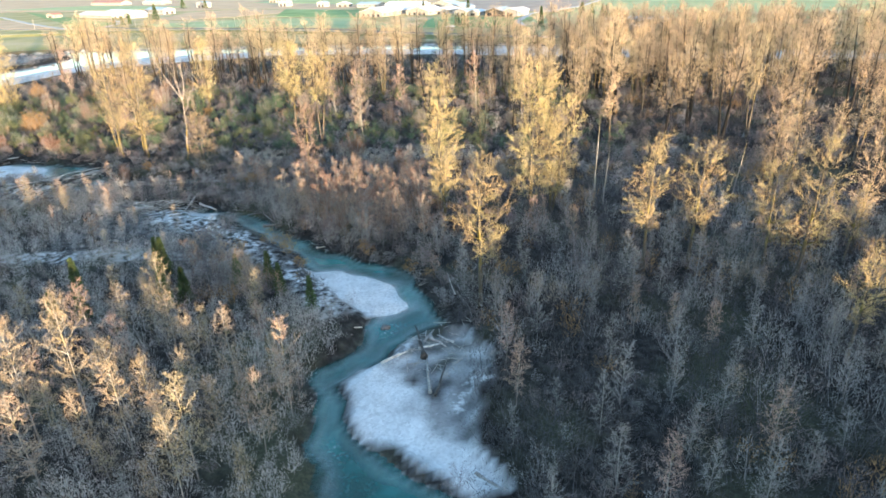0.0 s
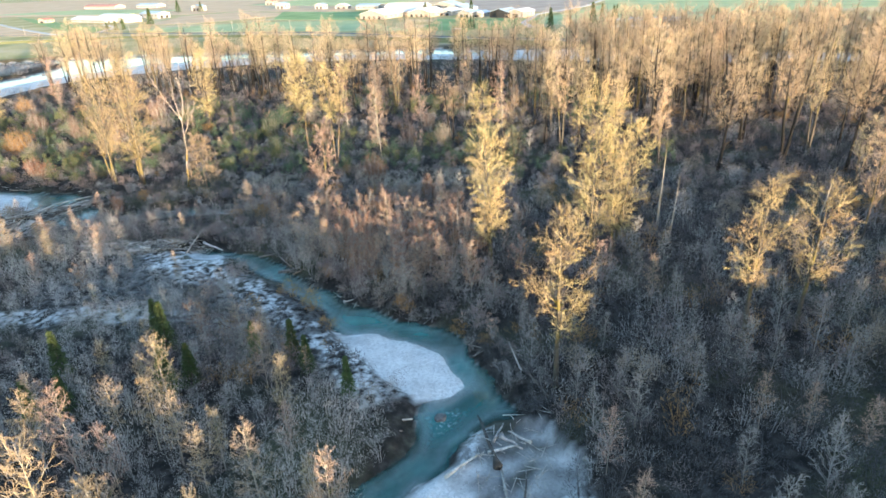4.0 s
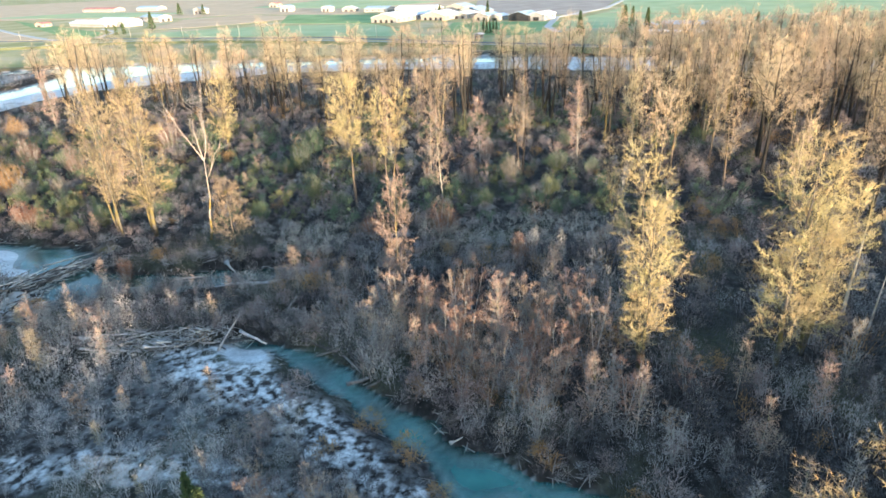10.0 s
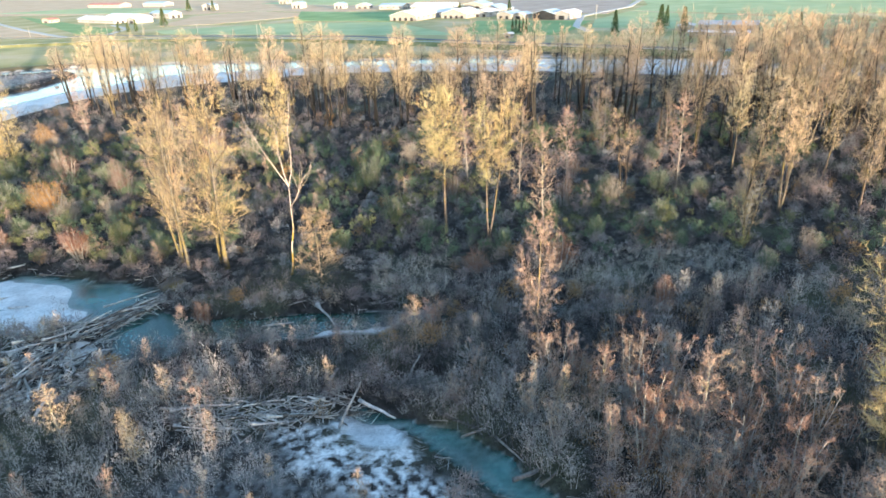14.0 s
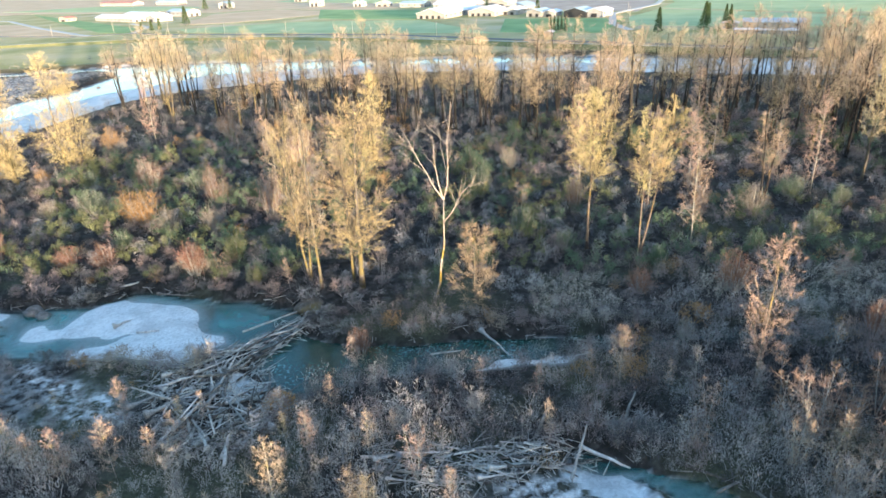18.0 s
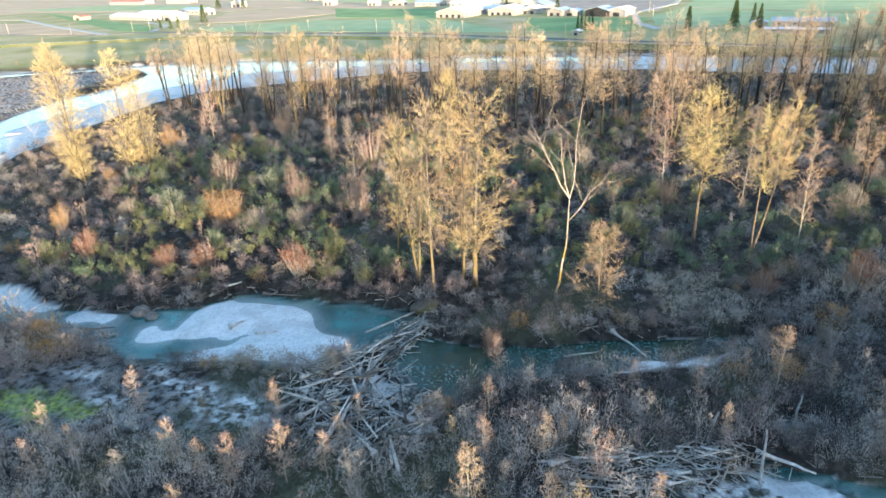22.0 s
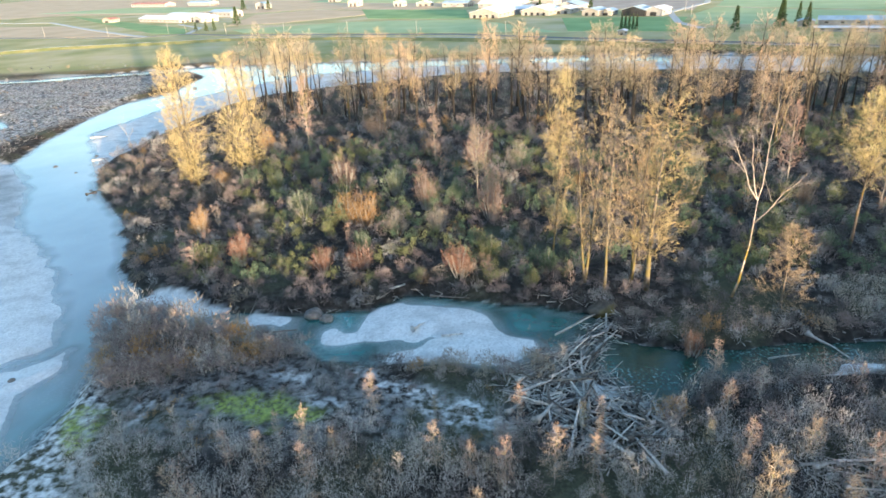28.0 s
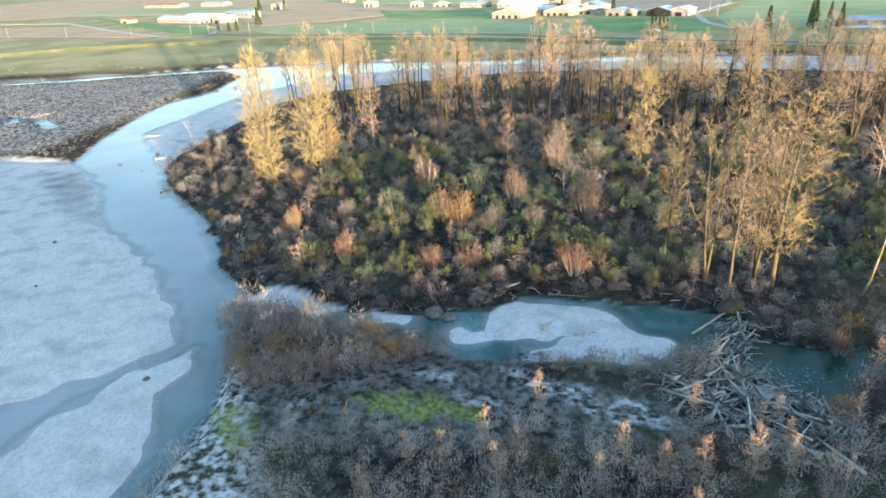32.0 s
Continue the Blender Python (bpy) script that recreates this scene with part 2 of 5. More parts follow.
def tree_parts(seed, H, base, R, limbs, secs, twigs, steep, twig_len=0.9, twig_w=0.045, trunk_r=None, forks=1, limb_k=0.32, fork_spread=0.09, top_heavy=0.35, sides=4):
    """A bare tree: the trunk, and for each limb that climbs to the crown's outline its wood and its twigs."""
    rng = np.random.default_rng(seed)
    tr = trunk_r or H * 0.0102
    trunk, boughs = Heap(), []
    per = max(limbs // forks, 1)
    for f in range(forks):
        n = 10 if H > 12 else 6
        s = np.linspace(0, 1, n)
        wob = np.cumsum(rng.normal(0, 0.006 * H, (n, 2)), 0) * 0.55
        wob -= wob[0]
        az0 = f * 6.28 / forks + rng.uniform(-0.6, 0.6)
        reach = (fork_spread * H if forks > 1 else 0.0)
        tall = H * (1.0 if f == 0 else rng.uniform(0.8, 0.96))
        path = np.stack([wob[:, 0] + np.cos(az0) * reach * s ** 0.8, wob[:, 1] + np.sin(az0) * reach * s ** 0.8, s * tall * 0.96], 1)
        path[0, 2] = -0.6
        trunk.tube(path, tr * (1.3 - 0.3 * np.minimum(s * 8, 1)) * (1 - 0.93 * s) + 0.015, 7 if H > 12 else 5)
        spread = R * (1.0 if forks < 2 else 0.72)
        for k in range(per):
            v = base + 0.05 + (0.97 - base) * (k + rng.uniform(0, 1)) / per
            q = min((v - base) / (1 - base), 1.0)
            rad = spread * np.sin(np.pi * (0.10 + 0.84 * q)) ** 0.65 * (1 - top_heavy / 2 + top_heavy * q) * rng.uniform(0.42, 1.1)
            u = np.clip(v - rad * np.tan(radians(steep)) * rng.uniform(0.75, 1.2) / tall, base * 0.7, 0.92)
            c = np.array([np.interp(u, s, path[:, i]) for i in range(3)])
            az = k * 2.4 + rng.normal(0, 0.5)
            out = np.array([np.cos(az), np.sin(az), 0.0])
            axis = np.array([np.interp(v, s, path[:, i]) for i in range(3)])
            tip = np.array([axis[0], axis[1], 0]) + out * rad + np.array([0, 0, v * tall])
            ctrl = c + out * rad * 0.55 + np.array([0, 0, 0.33 * (tip[2] - c[2])])
            m = 6 if sides > 3 else 4
            w = np.linspace(0, 1, m)[:, None]
            pts = c * (1 - w) ** 2 + 2 * ctrl * w * (1 - w) + tip * w * w
            L = float(np.linalg.norm(tip - c)) + 0.2
            pts[1:] += rng.normal(0, 0.03 * L, (m - 1, 3))
            w = w[:, 0]
            r0 = max(tr * (1 - 0.85 * u) * limb_k, 0.02)
            wood, fine = Heap(), Heap()
            wood.tube(pts, r0 * (1 - 0.85 * w) + 0.008, sides)
            x = 0.2 + 0.8 * (np.arange(secs) + rng.uniform(0, 1, secs)) / secs
            p = np.stack([np.interp(x, w, pts[:, i]) for i in range(3)], 1)
            d = unit(tip - c) * 0.42 + out * 0.2 + rng.normal(0, 0.6, (secs, 3)) + [0, 0, 0.2]
            d /= np.linalg.norm(d, axis=1)[:, None]
            l = (0.42 * L * (1.15 - 0.65 * x) * rng.uniform(0.7, 1.25, secs) + 0.03 * H)[:, None]
            fine.slivers(p, d * l, np.maximum(r0 * 0.75 * (1 - 0.6 * x), 0.028), rng)
            j = rng.integers(0, secs, secs * twigs)
            y = rng.uniform(0.1, 1.0, secs * twigs)[:, None] ** 0.7
            a = d[j] * 0.5 + rng.normal(0, 0.6, (secs * twigs, 3)) + [0, 0, 0.3]
            a /= np.linalg.norm(a, axis=1)[:, None]
            fine.slivers(p[j] + d[j] * l[j] * y, a * (rng.uniform(0.35, 1.1, secs * twigs) * twig_len)[:, None], rng.uniform(0.6, 1.3, secs * twigs) * twig_w, rng)
            boughs.append((wood, fine))
    return trunk, boughs


def tree_meshes(bark, twig, *args, **kw):
    """A tree as two meshes: the trunk, and the crown of limbs and twigs."""
    trunk, boughs = tree_parts(*args, **kw)
    crown, slot = Heap(), []
    for bough in boughs:
        for k, heap in enumerate(bough):
            crown.add(*heap.arrays())
            slot.append(np.full(len(crown.t[-1]), k))
    return tri_mesh("trunk", *trunk.arrays(), [bark], smooth=True), tri_mesh("crown", *crown.arrays(), [bark, twig], np.concatenate(slot))


def limbed_meshes(bark, twig, *args, **kw):
    """A tree as a trunk and a list of limbs, each with its twigs."""
    trunk, boughs = tree_parts(*args, **kw)
    return tri_mesh("trunk", *trunk.arrays(), [bark], smooth=True), [(tri_mesh("limb", *wood.arrays(), [bark], smooth=True), tri_mesh("crown", *fine.arrays(), [twig])) for wood, fine in boughs]


def dead_meshes(seed, H=30.0):
    """A dead tree that splits into a few bare leaders."""
    rng = np.random.default_rng(seed)
    wood, crown = Heap(), Heap()

    def grow(p, d, L, r, level):
        m = 6
        w = np.linspace(0, 1, m)
        pts = p + d * (L * w)[:, None] + np.array([0, 0, 0.12 * L]) * (w * w)[:, None]
        pts[1:] += np.cumsum(rng.normal(0, 0.022 * L, (m - 1, 3)), 0)
        (wood if level < 3 else crown).tube(pts, r * (1 - 0.72 * w), 7 if level < 2 else 4)
        if level < 3:
            for j in range((5, 7, 5)[level] if level else 0):
                x = rng.uniform(0.3, 1.0)
                q = np.array([np.interp(x, w, pts[:, i]) for i in range(3)])
                e = unit(d * 0.8 + rng.normal(0, 0.55, 3) + np.array([0, 0, 0.25]))
                grow(q, e, L * rng.uniform(0.25, 0.5), r * (1 - 0.7 * x) * 0.55, level + 1)
        return pts

    trunk = grow(np.array([0, 0, -0.5]), unit(np.array([0.03, 0.0, 1.0])), H * 0.5, 0.26, 0)
    for j, (az, el, L) in enumerate(((3.0, 1.05, 0.42), (0.6, 1.35, 0.48), (5.6, 0.9, 0.36), (1.9, 1.2, 0.3))):
        d = np.array([np.cos(az) * np.cos(el), np.sin(az) * np.cos(el) * 0.8, np.sin(el)])
        grow(trunk[-1 - (j == 2)], unit(d), H * L, 0.115, 1)
    tv, tt = wood.arrays()
    cv, ct = crown.arrays()
    return tri_mesh("trunk", tv, tt, [M["dead_moss"]], smooth=True), tri_mesh("crown", cv, ct, [M["dead_wood"]])


def place_tree(name, meshes, x, y, z, height, base_h, turn, label, category, group, lean=(0, 0), wide=1.0):
    """A tree stands as an Empty at its foot with a trunk and either a crown or single limbs with their twigs."""
    e = new(name)
    k = height / base_h
    e.matrix_world = pose(x, y, z, lean[1], lean[0], turn) @ Matrix.Diagonal((k * wide, k * wide, k, 1))
    tagged(e, label, category, group)
    new("trunk", meshes[0]).parent = e
    if isinstance(meshes[1], list):
        for wood, fine in meshes[1]:
            limb = new("limb", wood)
            limb.parent = e
            tagged(new("crown", fine), kind="stuff").parent = limb
    else:
        new("crown", meshes[1]).parent = e
    return e


# ---- the lie of the land ----
STREAM = [(-6, 10), (-16, 38), (-22, 53), (-24, 64), (-25.8, 69), (-20.4, 74), (-20, 82), (-23, 88), (-32, 98.5), (-43, 110.5), (-53, 120.2),
          (-62, 127), (-69, 128.5), (-68, 131), (-62, 130.5), (-54, 127.6), (-49, 123.7), (-44, 118.4), (-37, 112.3), (-31.6, 108), (-24.5, 103),
          (-17.4, 102.3), (-14, 96), (-10.5, 88.8), (-7, 82), (-11, 79), (-16, 71.5), (-20.5, 65), (-17, 57.5), (-12, 52.5), (-7, 49.5), (-1, 45), (4, 38), (16, 10)]
MIDWATER = [(-113, 166), (-111, 160), (-97.5, 154), (-80.7, 155.2), (-68, 156.6), (-57, 156.6), (-38, 158), (-20, 160), (-20, 157.5), (-38, 155.2), (-62, 153),
            (-73, 150), (-81, 147.6), (-96, 146), (-100, 142), (-104, 139), (-108, 142), (-112, 149), (-114, 156)]
POOL = [(-65, 138), (-60, 139.5), (-56, 137.5), (-57, 135.5), (-62, 135)]
POND = [(-200, 184), (-190.5, 174), (-171, 166.6), (-157, 164.8), (-145.6, 166.5), (-142, 172), (-126.6, 169), (-112.7, 166), (-106, 163.5), (-108, 159),
        (-116, 152), (-124, 147.7), (-131, 149.4), (-140, 149.5), (-146, 149.3), (-164, 156.2), (-178, 161), (-187, 163), (-196, 170)]
RIVER = [(300, 320), (110, 352), (33, 374), (-18, 392), (-78, 404), (-135, 406), (-191, 384), (-226, 364), (-244, 330), (-247, 285), (-245.5, 254),
         (-235, 235), (-216, 213), (-203, 192), (-198, 181), (-190, 172), (-187.5, 163), (-186, 151), (-183.5, 143), (-183, 134), (-184.5, 124), (-186, 90),
         (-190, 40), (-330, 40), (-330, 262), (-281, 262), (-289, 293), (-294, 326), (-296, 361), (-285, 388), (-287, 430), (-300, 446), (-417, 420),
         (-620, 395), (-620, 405), (-436, 434), (-360, 456), (-298, 474), (-239, 476), (-146, 466), (-53, 461), (67, 432), (320, 370)]
BARS = []
BARS.append([(-20, 66.2), (-18.4, 69.4), (-16.3, 70.5), (-14.2, 72.5), (-12.2, 76.4), (-10, 78.2), (-6.7, 79), (-4.2, 77.5), (-0.8, 72), (-1.5, 68.4), (-2.6, 63.7), (-3, 58), (-3.2, 54), (-0.5, 50), (0.5, 47.5), (-4, 47.2), (-5.8, 50.4), (-9.1, 52), (-12.5, 54), (-15.4, 56.2), (-17.4, 59.6), (-19.1, 63.3)])
BARS.append([(-34, 100), (-25, 98), (-18.3, 93.6), (-13.8, 87), (-17, 83.6), (-20.4, 82.5), (-24, 86), (-30, 94)])
BARS.append([(-69, 129.5), (-63.5, 129.2), (-59.4, 121.9), (-64, 123), (-70, 126)])
BARS.append([(-146.4, 161.1), (-144.7, 166.5), (-142.8, 168.4), (-139.9, 167.6), (-132.3, 167.5), (-128.7, 165.7), (-124.7, 161.7), (-121.2, 156.8), (-119.2, 154.5), (-120.5, 152.3), (-124.2, 149.3), (-127.6, 150.6), (-132, 151.4), (-140.2, 150.4), (-141.6, 151.6), (-138.9, 154.7), (-135.8, 156.4), (-131, 157.3), (-135, 158), (-139.3, 157.4), (-142.5, 156.6), (-145.4, 156.6), (-149.3, 155.6), (-152, 156.6), (-152.5, 158.6), (-151, 160.9), (-149.5, 158.9), (-147.2, 158.6)])
BARS.append([(-79.8, 147.8), (-77.3, 150), (-74, 150.8), (-67.8, 150.8), (-63, 153), (-68, 147.5), (-75.6, 146.2)])
BARS.append([(-115, 143.5), (-111, 146), (-107.5, 142.5), (-110, 139)])
BARS.append([(-189.6, 170.5), (-186.8, 173.4), (-182, 172.7), (-176.8, 169.2), (-170.5, 166.2), (-173.8, 165), (-179.2, 166.5), (-184, 168.6), (-188.6, 169.4)])
BARS.append([(-167.4, 163.6), (-164.9, 165.5), (-159.5, 163), (-161.3, 161.3), (-164.1, 160.9), (-166.4, 161.9)])
BARS.append([(-197, 155.5), (-201, 164), (-210, 177), (-224, 193), (-239, 206), (-258, 236), (-281, 262), (-340, 270), (-340, 90), (-260, 110), (-214.7, 140.4), (-200, 150.8)])
BARS.append([(-191.8, 153.4), (-190.8, 148), (-193.2, 142.7), (-189.8, 131.6), (-190, 124), (-194, 90), (-240, 90), (-206.3, 129.4), (-204.5, 137.8), (-199.3, 147.3)])
BARS.append([(-274, 299), (-262, 369), (-240, 372), (-238, 330), (-244, 285), (-244, 252)])
BARS.append([(-262, 368), (-228, 422), (-150, 440), (-70, 438), (0, 420), (70, 398), (40, 372), (-18, 390), (-78, 402), (-135, 404), (-191, 382), (-226, 362), (-242, 335)])
BARS.append([(0, 386), (110, 357), (300, 327), (318, 364), (67, 424), (-20, 444)])
SILT = []
SILT.append([(-76, 128), (-64, 124), (-54, 117), (-46, 109), (-36, 99), (-44, 100), (-58, 111), (-74, 121)])
SILT.append([(-34, 98), (-27, 92), (-22, 84), (-26, 80), (-32, 88), (-38, 96)])
SILT.append([(-187, 152), (-180, 145), (-174, 131), (-168, 118), (-164, 100), (-190, 100), (-185, 124)])
SILT.append([(-146.8, 149.5), (-144.3, 148.8), (-141.1, 144.4), (-135.1, 143.1), (-131, 140.4), (-126.3, 138.3), (-122.2, 136.8), (-123.3, 135.2), (-126.5, 136.4), (-132.1, 136), (-134.7, 138.3), (-138.9, 141), (-142.7, 143.4)])
SILT.append([(-155.5, 146.4), (-151, 146), (-148.3, 140.5), (-144.9, 141.1), (-146, 139.8), (-150, 139.6), (-152, 143)])
SILT.append([(-173.2, 139), (-171.4, 140.4), (-170.4, 136.4), (-172.2, 135.5)])
SILT.append([(-110, 100), (-88, 104), (-72.3, 105.2), (-63.8, 104.5), (-54.9, 101.9), (-48, 100.6), (-48, 99.3), (-54.2, 99.4), (-66.6, 101.2), (-78.1, 100.7), (-95, 97.5), (-115, 95)])
SILT.append([(-13, 77), (-11, 77), (-12.7, 70.8), (-14.8, 69.4)])
SILT.append([(-8.6, 59.3), (-6, 62.7), (-3.8, 65.4), (-2.7, 69.6), (-0.6, 71), (-1.4, 66.6), (-3.6, 62.6), (-6.5, 60), (-7.8, 58.2)])
MUD = [(-284.7, 248.4), (-279.9, 252), (-272.2, 252), (-254.1, 231.1), (-237.8, 206), (-245.6, 208.1), (-258.4, 218.3), (-270.4, 229.7)]
POOLS = [[(-343, 330), (-338, 334), (-315, 311), (-320, 306)], [(-357, 336), (-350, 334), (-339, 319), (-345, 317)]]
PLATEAU = [(-182, 150), (-166, 151), (-150, 149), (-144, 147.5), (-122, 138), (-122, 133), (-150, 132), (-174, 132)]
LEFTBANK = [(-80, 126), (-50, 117), (-31, 98), (-27, 88), (-40, 88), (-62, 97), (-92, 110)]
LOWBANK = [(-78, 129), (-61, 127), (-51, 121), (-41, 113), (-30, 103), (-21, 87), (-27, 80), (-36, 90), (-46, 102), (-58, 112), (-76, 121)]
FLATS = [(-300, 268), (-480, 300), (-620, 390), (-420, 410), (-300, 436), (-294, 330)]
SANDY = [(-15, 71), (-12.5, 78), (-7, 80), (1, 73), (0, 60), (-2, 53), (-5.2, 55.5), (-8, 58), (-9, 61.4), (-10.7, 64.4), (-12.8, 66)]
SPITWOOD = [(-186, 162), (-176, 159.5), (-160, 155), (-152, 152), (-156, 149), (-163, 146), (-172, 143), (-181, 143.5), (-185.5, 150)]
MOSS = [[(-167, 140), (-162, 141), (-157, 142.4), (-146.8, 138.5), (-148, 135.6), (-156.5, 135.3), (-160, 137)], [(-182, 139), (-178.4, 138.5), (-175.6, 133), (-175, 127), (-180, 131.6)]]


def inside(poly, x, y):
    """Signed distance to a closed outline: positive within."""
    p = np.array(poly, float)
    q = np.roll(p, -1, 0)
    best = np.full(x.shape, 1e9)
    odd = np.zeros(x.shape, bool)
    for (ax, ay), (bx, by) in zip(p, q):
        ex, ey = bx - ax, by - ay
        h = np.clip(((x - ax) * ex + (y - ay) * ey) / (ex * ex + ey * ey + 1e-9), 0, 1)
        best = np.minimum(best, (x - ax - h * ex) ** 2 + (y - ay - h * ey) ** 2)
        with np.errstate(divide="ignore", invalid="ignore"):
            odd ^= ((ay > y) != (by > y)) & (x < ex * (y - ay) / (ey + 1e-12) + ax)
    d = np.sqrt(best)
    return np.where(odd, d, -d)


def ripple(x, y, f, seed):
    """Cheap smooth noise from a few waves."""
    r = np.random.default_rng(seed)
    out = np.zeros_like(x)
    for k in range(9):
        a, ph, s = r.uniform(0, 6.28), r.uniform(0, 6.28), f * r.uniform(0.5, 2.2)
        out += np.sin((x * np.cos(a) + y * np.sin(a)) * s + ph + 1.3 * np.sin((x * np.sin(a) - y * np.cos(a)) * s * 0.7 + ph * 2))
    return out / 4.5


def smooth01(a, b, v):
    t = np.clip((v - a) / (b - a), 0, 1)
    return t * t * (3 - 2 * t)


def lie(x, y):
    """Height of the ground, with the masks of gravel and moss."""
    x, y = np.asarray(x, float), np.asarray(y, float)
    jx, jy = x + 0.9 * ripple(x, y, 0.45, 1), y + 0.9 * ripple(x, y, 0.45, 2)
    w = np.full(x.shape, -1e9)
    for poly in (STREAM, MIDWATER, POOL, POND, RIVER, *POOLS):
        w = np.maximum(w, inside(poly, jx, jy))
    bar = np.full(x.shape, -1e9)
    for poly in BARS:
        bar = np.maximum(bar, inside(poly, jx, jy))
    silt = np.full(x.shape, -1e9)
    for poly in SILT:
        silt = np.maximum(silt, inside(poly, jx, jy))
    moss = np.full(x.shape, -1e9)
    for poly in MOSS:
        moss = np.maximum(moss, inside(poly, jx, jy))
    land = 0.2 + 1.35 * smooth01(0, 2.2, -w) + 0.25 * ripple(x, y, 0.16, 3) * smooth01(2, 9, -w) + 0.1 * ripple(x, y, 0.9, 4)
    far = smooth01(430, 560, y)
    land = land * (1 - far) + 2.5 * far
    z = np.where(w > 0, -0.05 - 1.0 * smooth01(0, 5, w), np.maximum(land, 0.12))
    top = 0.42 * smooth01(-0.8, 3.5, bar) + 0.06 * ripple(x, y, 0.5, 5)
    z = np.where((w > 0) & (bar > -3.5), np.maximum(z, -0.8 + 0.65 * smooth01(-3.5, -0.8, bar + 0.8 * ripple(x, y, 0.35, 13))), z)
    z = np.where((w > 0) & (bar > -1.2), np.maximum(z, -0.15 + top + 0.15 * smooth01(-1.2, 0, bar)), z)
    z = np.where((w <= 0) & (bar > 0.5), np.minimum(z, 0.5 + 0.1 * ripple(x, y, 0.5, 5)), z)
    stones = np.maximum(smooth01(-0.5, 0.4, bar), smooth01(0.5, 1.8, w)) * (1 - smooth01(-1.0, 1.2, inside(SANDY, jx, jy)) * (0.62 + 0.3 * ripple(x, y, 0.8, 9))) * (1 - smooth01(-2, 4, inside(MUD, x, y)) * (0.3 + 0.25 * ripple(x, y, 0.5, 14)))
    pale = np.maximum(smooth01(-1.0, 0.6, silt + 0.9 * ripple(x, y, 0.6, 6)), np.maximum.reduce([0.75 * smooth01(-4, 4, inside(FLATS, x, y)), 0.3 * smooth01(-2, 2, inside(PLATEAU, jx, jy)), 0.22 * smooth01(-3, 3, inside(LEFTBANK, jx, jy))]))
    return z, np.clip(stones, 0, 1), 0.85 * smooth01(-0.6, 1.6, moss + 1.6 * ripple(x, y, 0.9, 7)), w, np.where(bar > -1, bar, silt - 2.2), pale


def steps(*runs):
    return np.unique(np.concatenate([np.arange(a, b, s, dtype=float) for a, b, s in runs]))


gx = steps((-9000, -1000, 800), (-1000, -360, 40), (-360, -292, 2.5), (-292, -210, 1.2), (-210, 20, 0.9), (20, 120, 3), (120, 600, 40), (600, 9001, 800))
gy = steps((-3000, -200, 400), (-200, 36, 12), (36, 180, 0.9), (180, 300, 1.4), (300, 480, 3), (480, 1000, 40), (1000, 9001, 800))
GX, GY = np.meshgrid(gx, gy)
GZ, GRAVEL, MOSSY, _, _, SILTY = lie(GX, GY)
MEADOW = smooth01(462, 486, GY + 6 * ripple(GX, GY, 0.05, 8) - np.interp(GX, [-600, -440, -300, 0, 70, 320], [-40, -20, 0, -12, -38, -95]))
nx, ny = len(gx), len(gy)
ii = (np.arange(ny - 1)[:, None] * nx + np.arange(nx - 1)[None, :]).ravel()
gt = np.concatenate([np.stack([ii, ii + 1, ii + nx + 1], 1), np.stack([ii, ii + nx + 1, ii + nx], 1)])

gm = bpy.data.materials.new("flood_plain")
gm.use_nodes = True
nt = gm.node_tree
gb = nt.nodes["Principled BSDF"]
gb.inputs["Roughness"].default_value, gb.inputs["Specular IOR Level"].default_value = 0.95, 0.15


def node(kind, **kw):
    n = nt.nodes.new(kind)
    for k, v in kw.items():
        n.inputs[k.replace("_", " ")].default_value = v
    return n


def ramp2(src, stops):
    r = nt.nodes.new("ShaderNodeValToRGB")
    e = r.color_ramp.elements
    while len(e) < len(stops):
        e.new(0.5)
    for k, (p, c) in enumerate(stops):
        e[k].position, e[k].color = p, (*c, 1)
    nt.links.new(src, r.inputs["Fac"])
    return r.outputs["Color"]


def mix(fac, a, b):
    m = nt.nodes.new("ShaderNodeMixRGB")
    nt.links.new(fac, m.inputs["Fac"])
    nt.links.new(a, m.inputs["Color1"])
    nt.links.new(b, m.inputs["Color2"])
    return m.outputs["Color"]


tc = nt.nodes.new("ShaderNodeTexCoord").outputs["Object"]


def noise_at(scale, detail=5):
    n = node("ShaderNodeTexNoise", Scale=scale, Detail=detail)
    nt.links.new(tc, n.inputs["Vector"])
    return n.outputs["Fac"]


soil = ramp2(noise_at(0.8, 8), [(0.3, (0.014, 0.0125, 0.011)), (0.5, (0.034, 0.03, 0.026)), (0.7, (0.085, 0.075, 0.065))])
grassy = ramp2(noise_at(2.5, 6), [(0.35, (0.045, 0.05, 0.03)), (0.65, (0.1, 0.102, 0.06))])
soil = mix(ramp2(noise_at(0.05, 4), [(0.5, (0, 0, 0)), (0.62, (0.8, 0.8, 0.8))]), soil, grassy)
vor = node("ShaderNodeTexVoronoi", Scale=3.2)
nt.links.new(tc, vor.inputs["Vector"])
pebble = ramp2(vor.outputs["Color"], [(0.1, (0.46, 0.45, 0.425)), (0.5, (0.68, 0.67, 0.64)), (0.9, (0.82, 0.81, 0.78))])
sandy = ramp2(noise_at(0.35, 6), [(0.35, (0.62, 0.61, 0.585)), (0.7, (0.82, 0.81, 0.78))])
half = nt.nodes.new("ShaderNodeValue")
half.outputs[0].default_value = 0.5
gravel = mix(half.outputs[0], pebble, sandy)
damp = ramp2(noise_at(0.16, 5), [(0.5, (0, 0, 0)), (0.75, (0.6, 0.6, 0.6))])
sand = nt.nodes.new("ShaderNodeRGB")
sand.outputs[0].default_value = (0.30, 0.295, 0.28, 1)
gravel = mix(damp, gravel, sand.outputs[0])
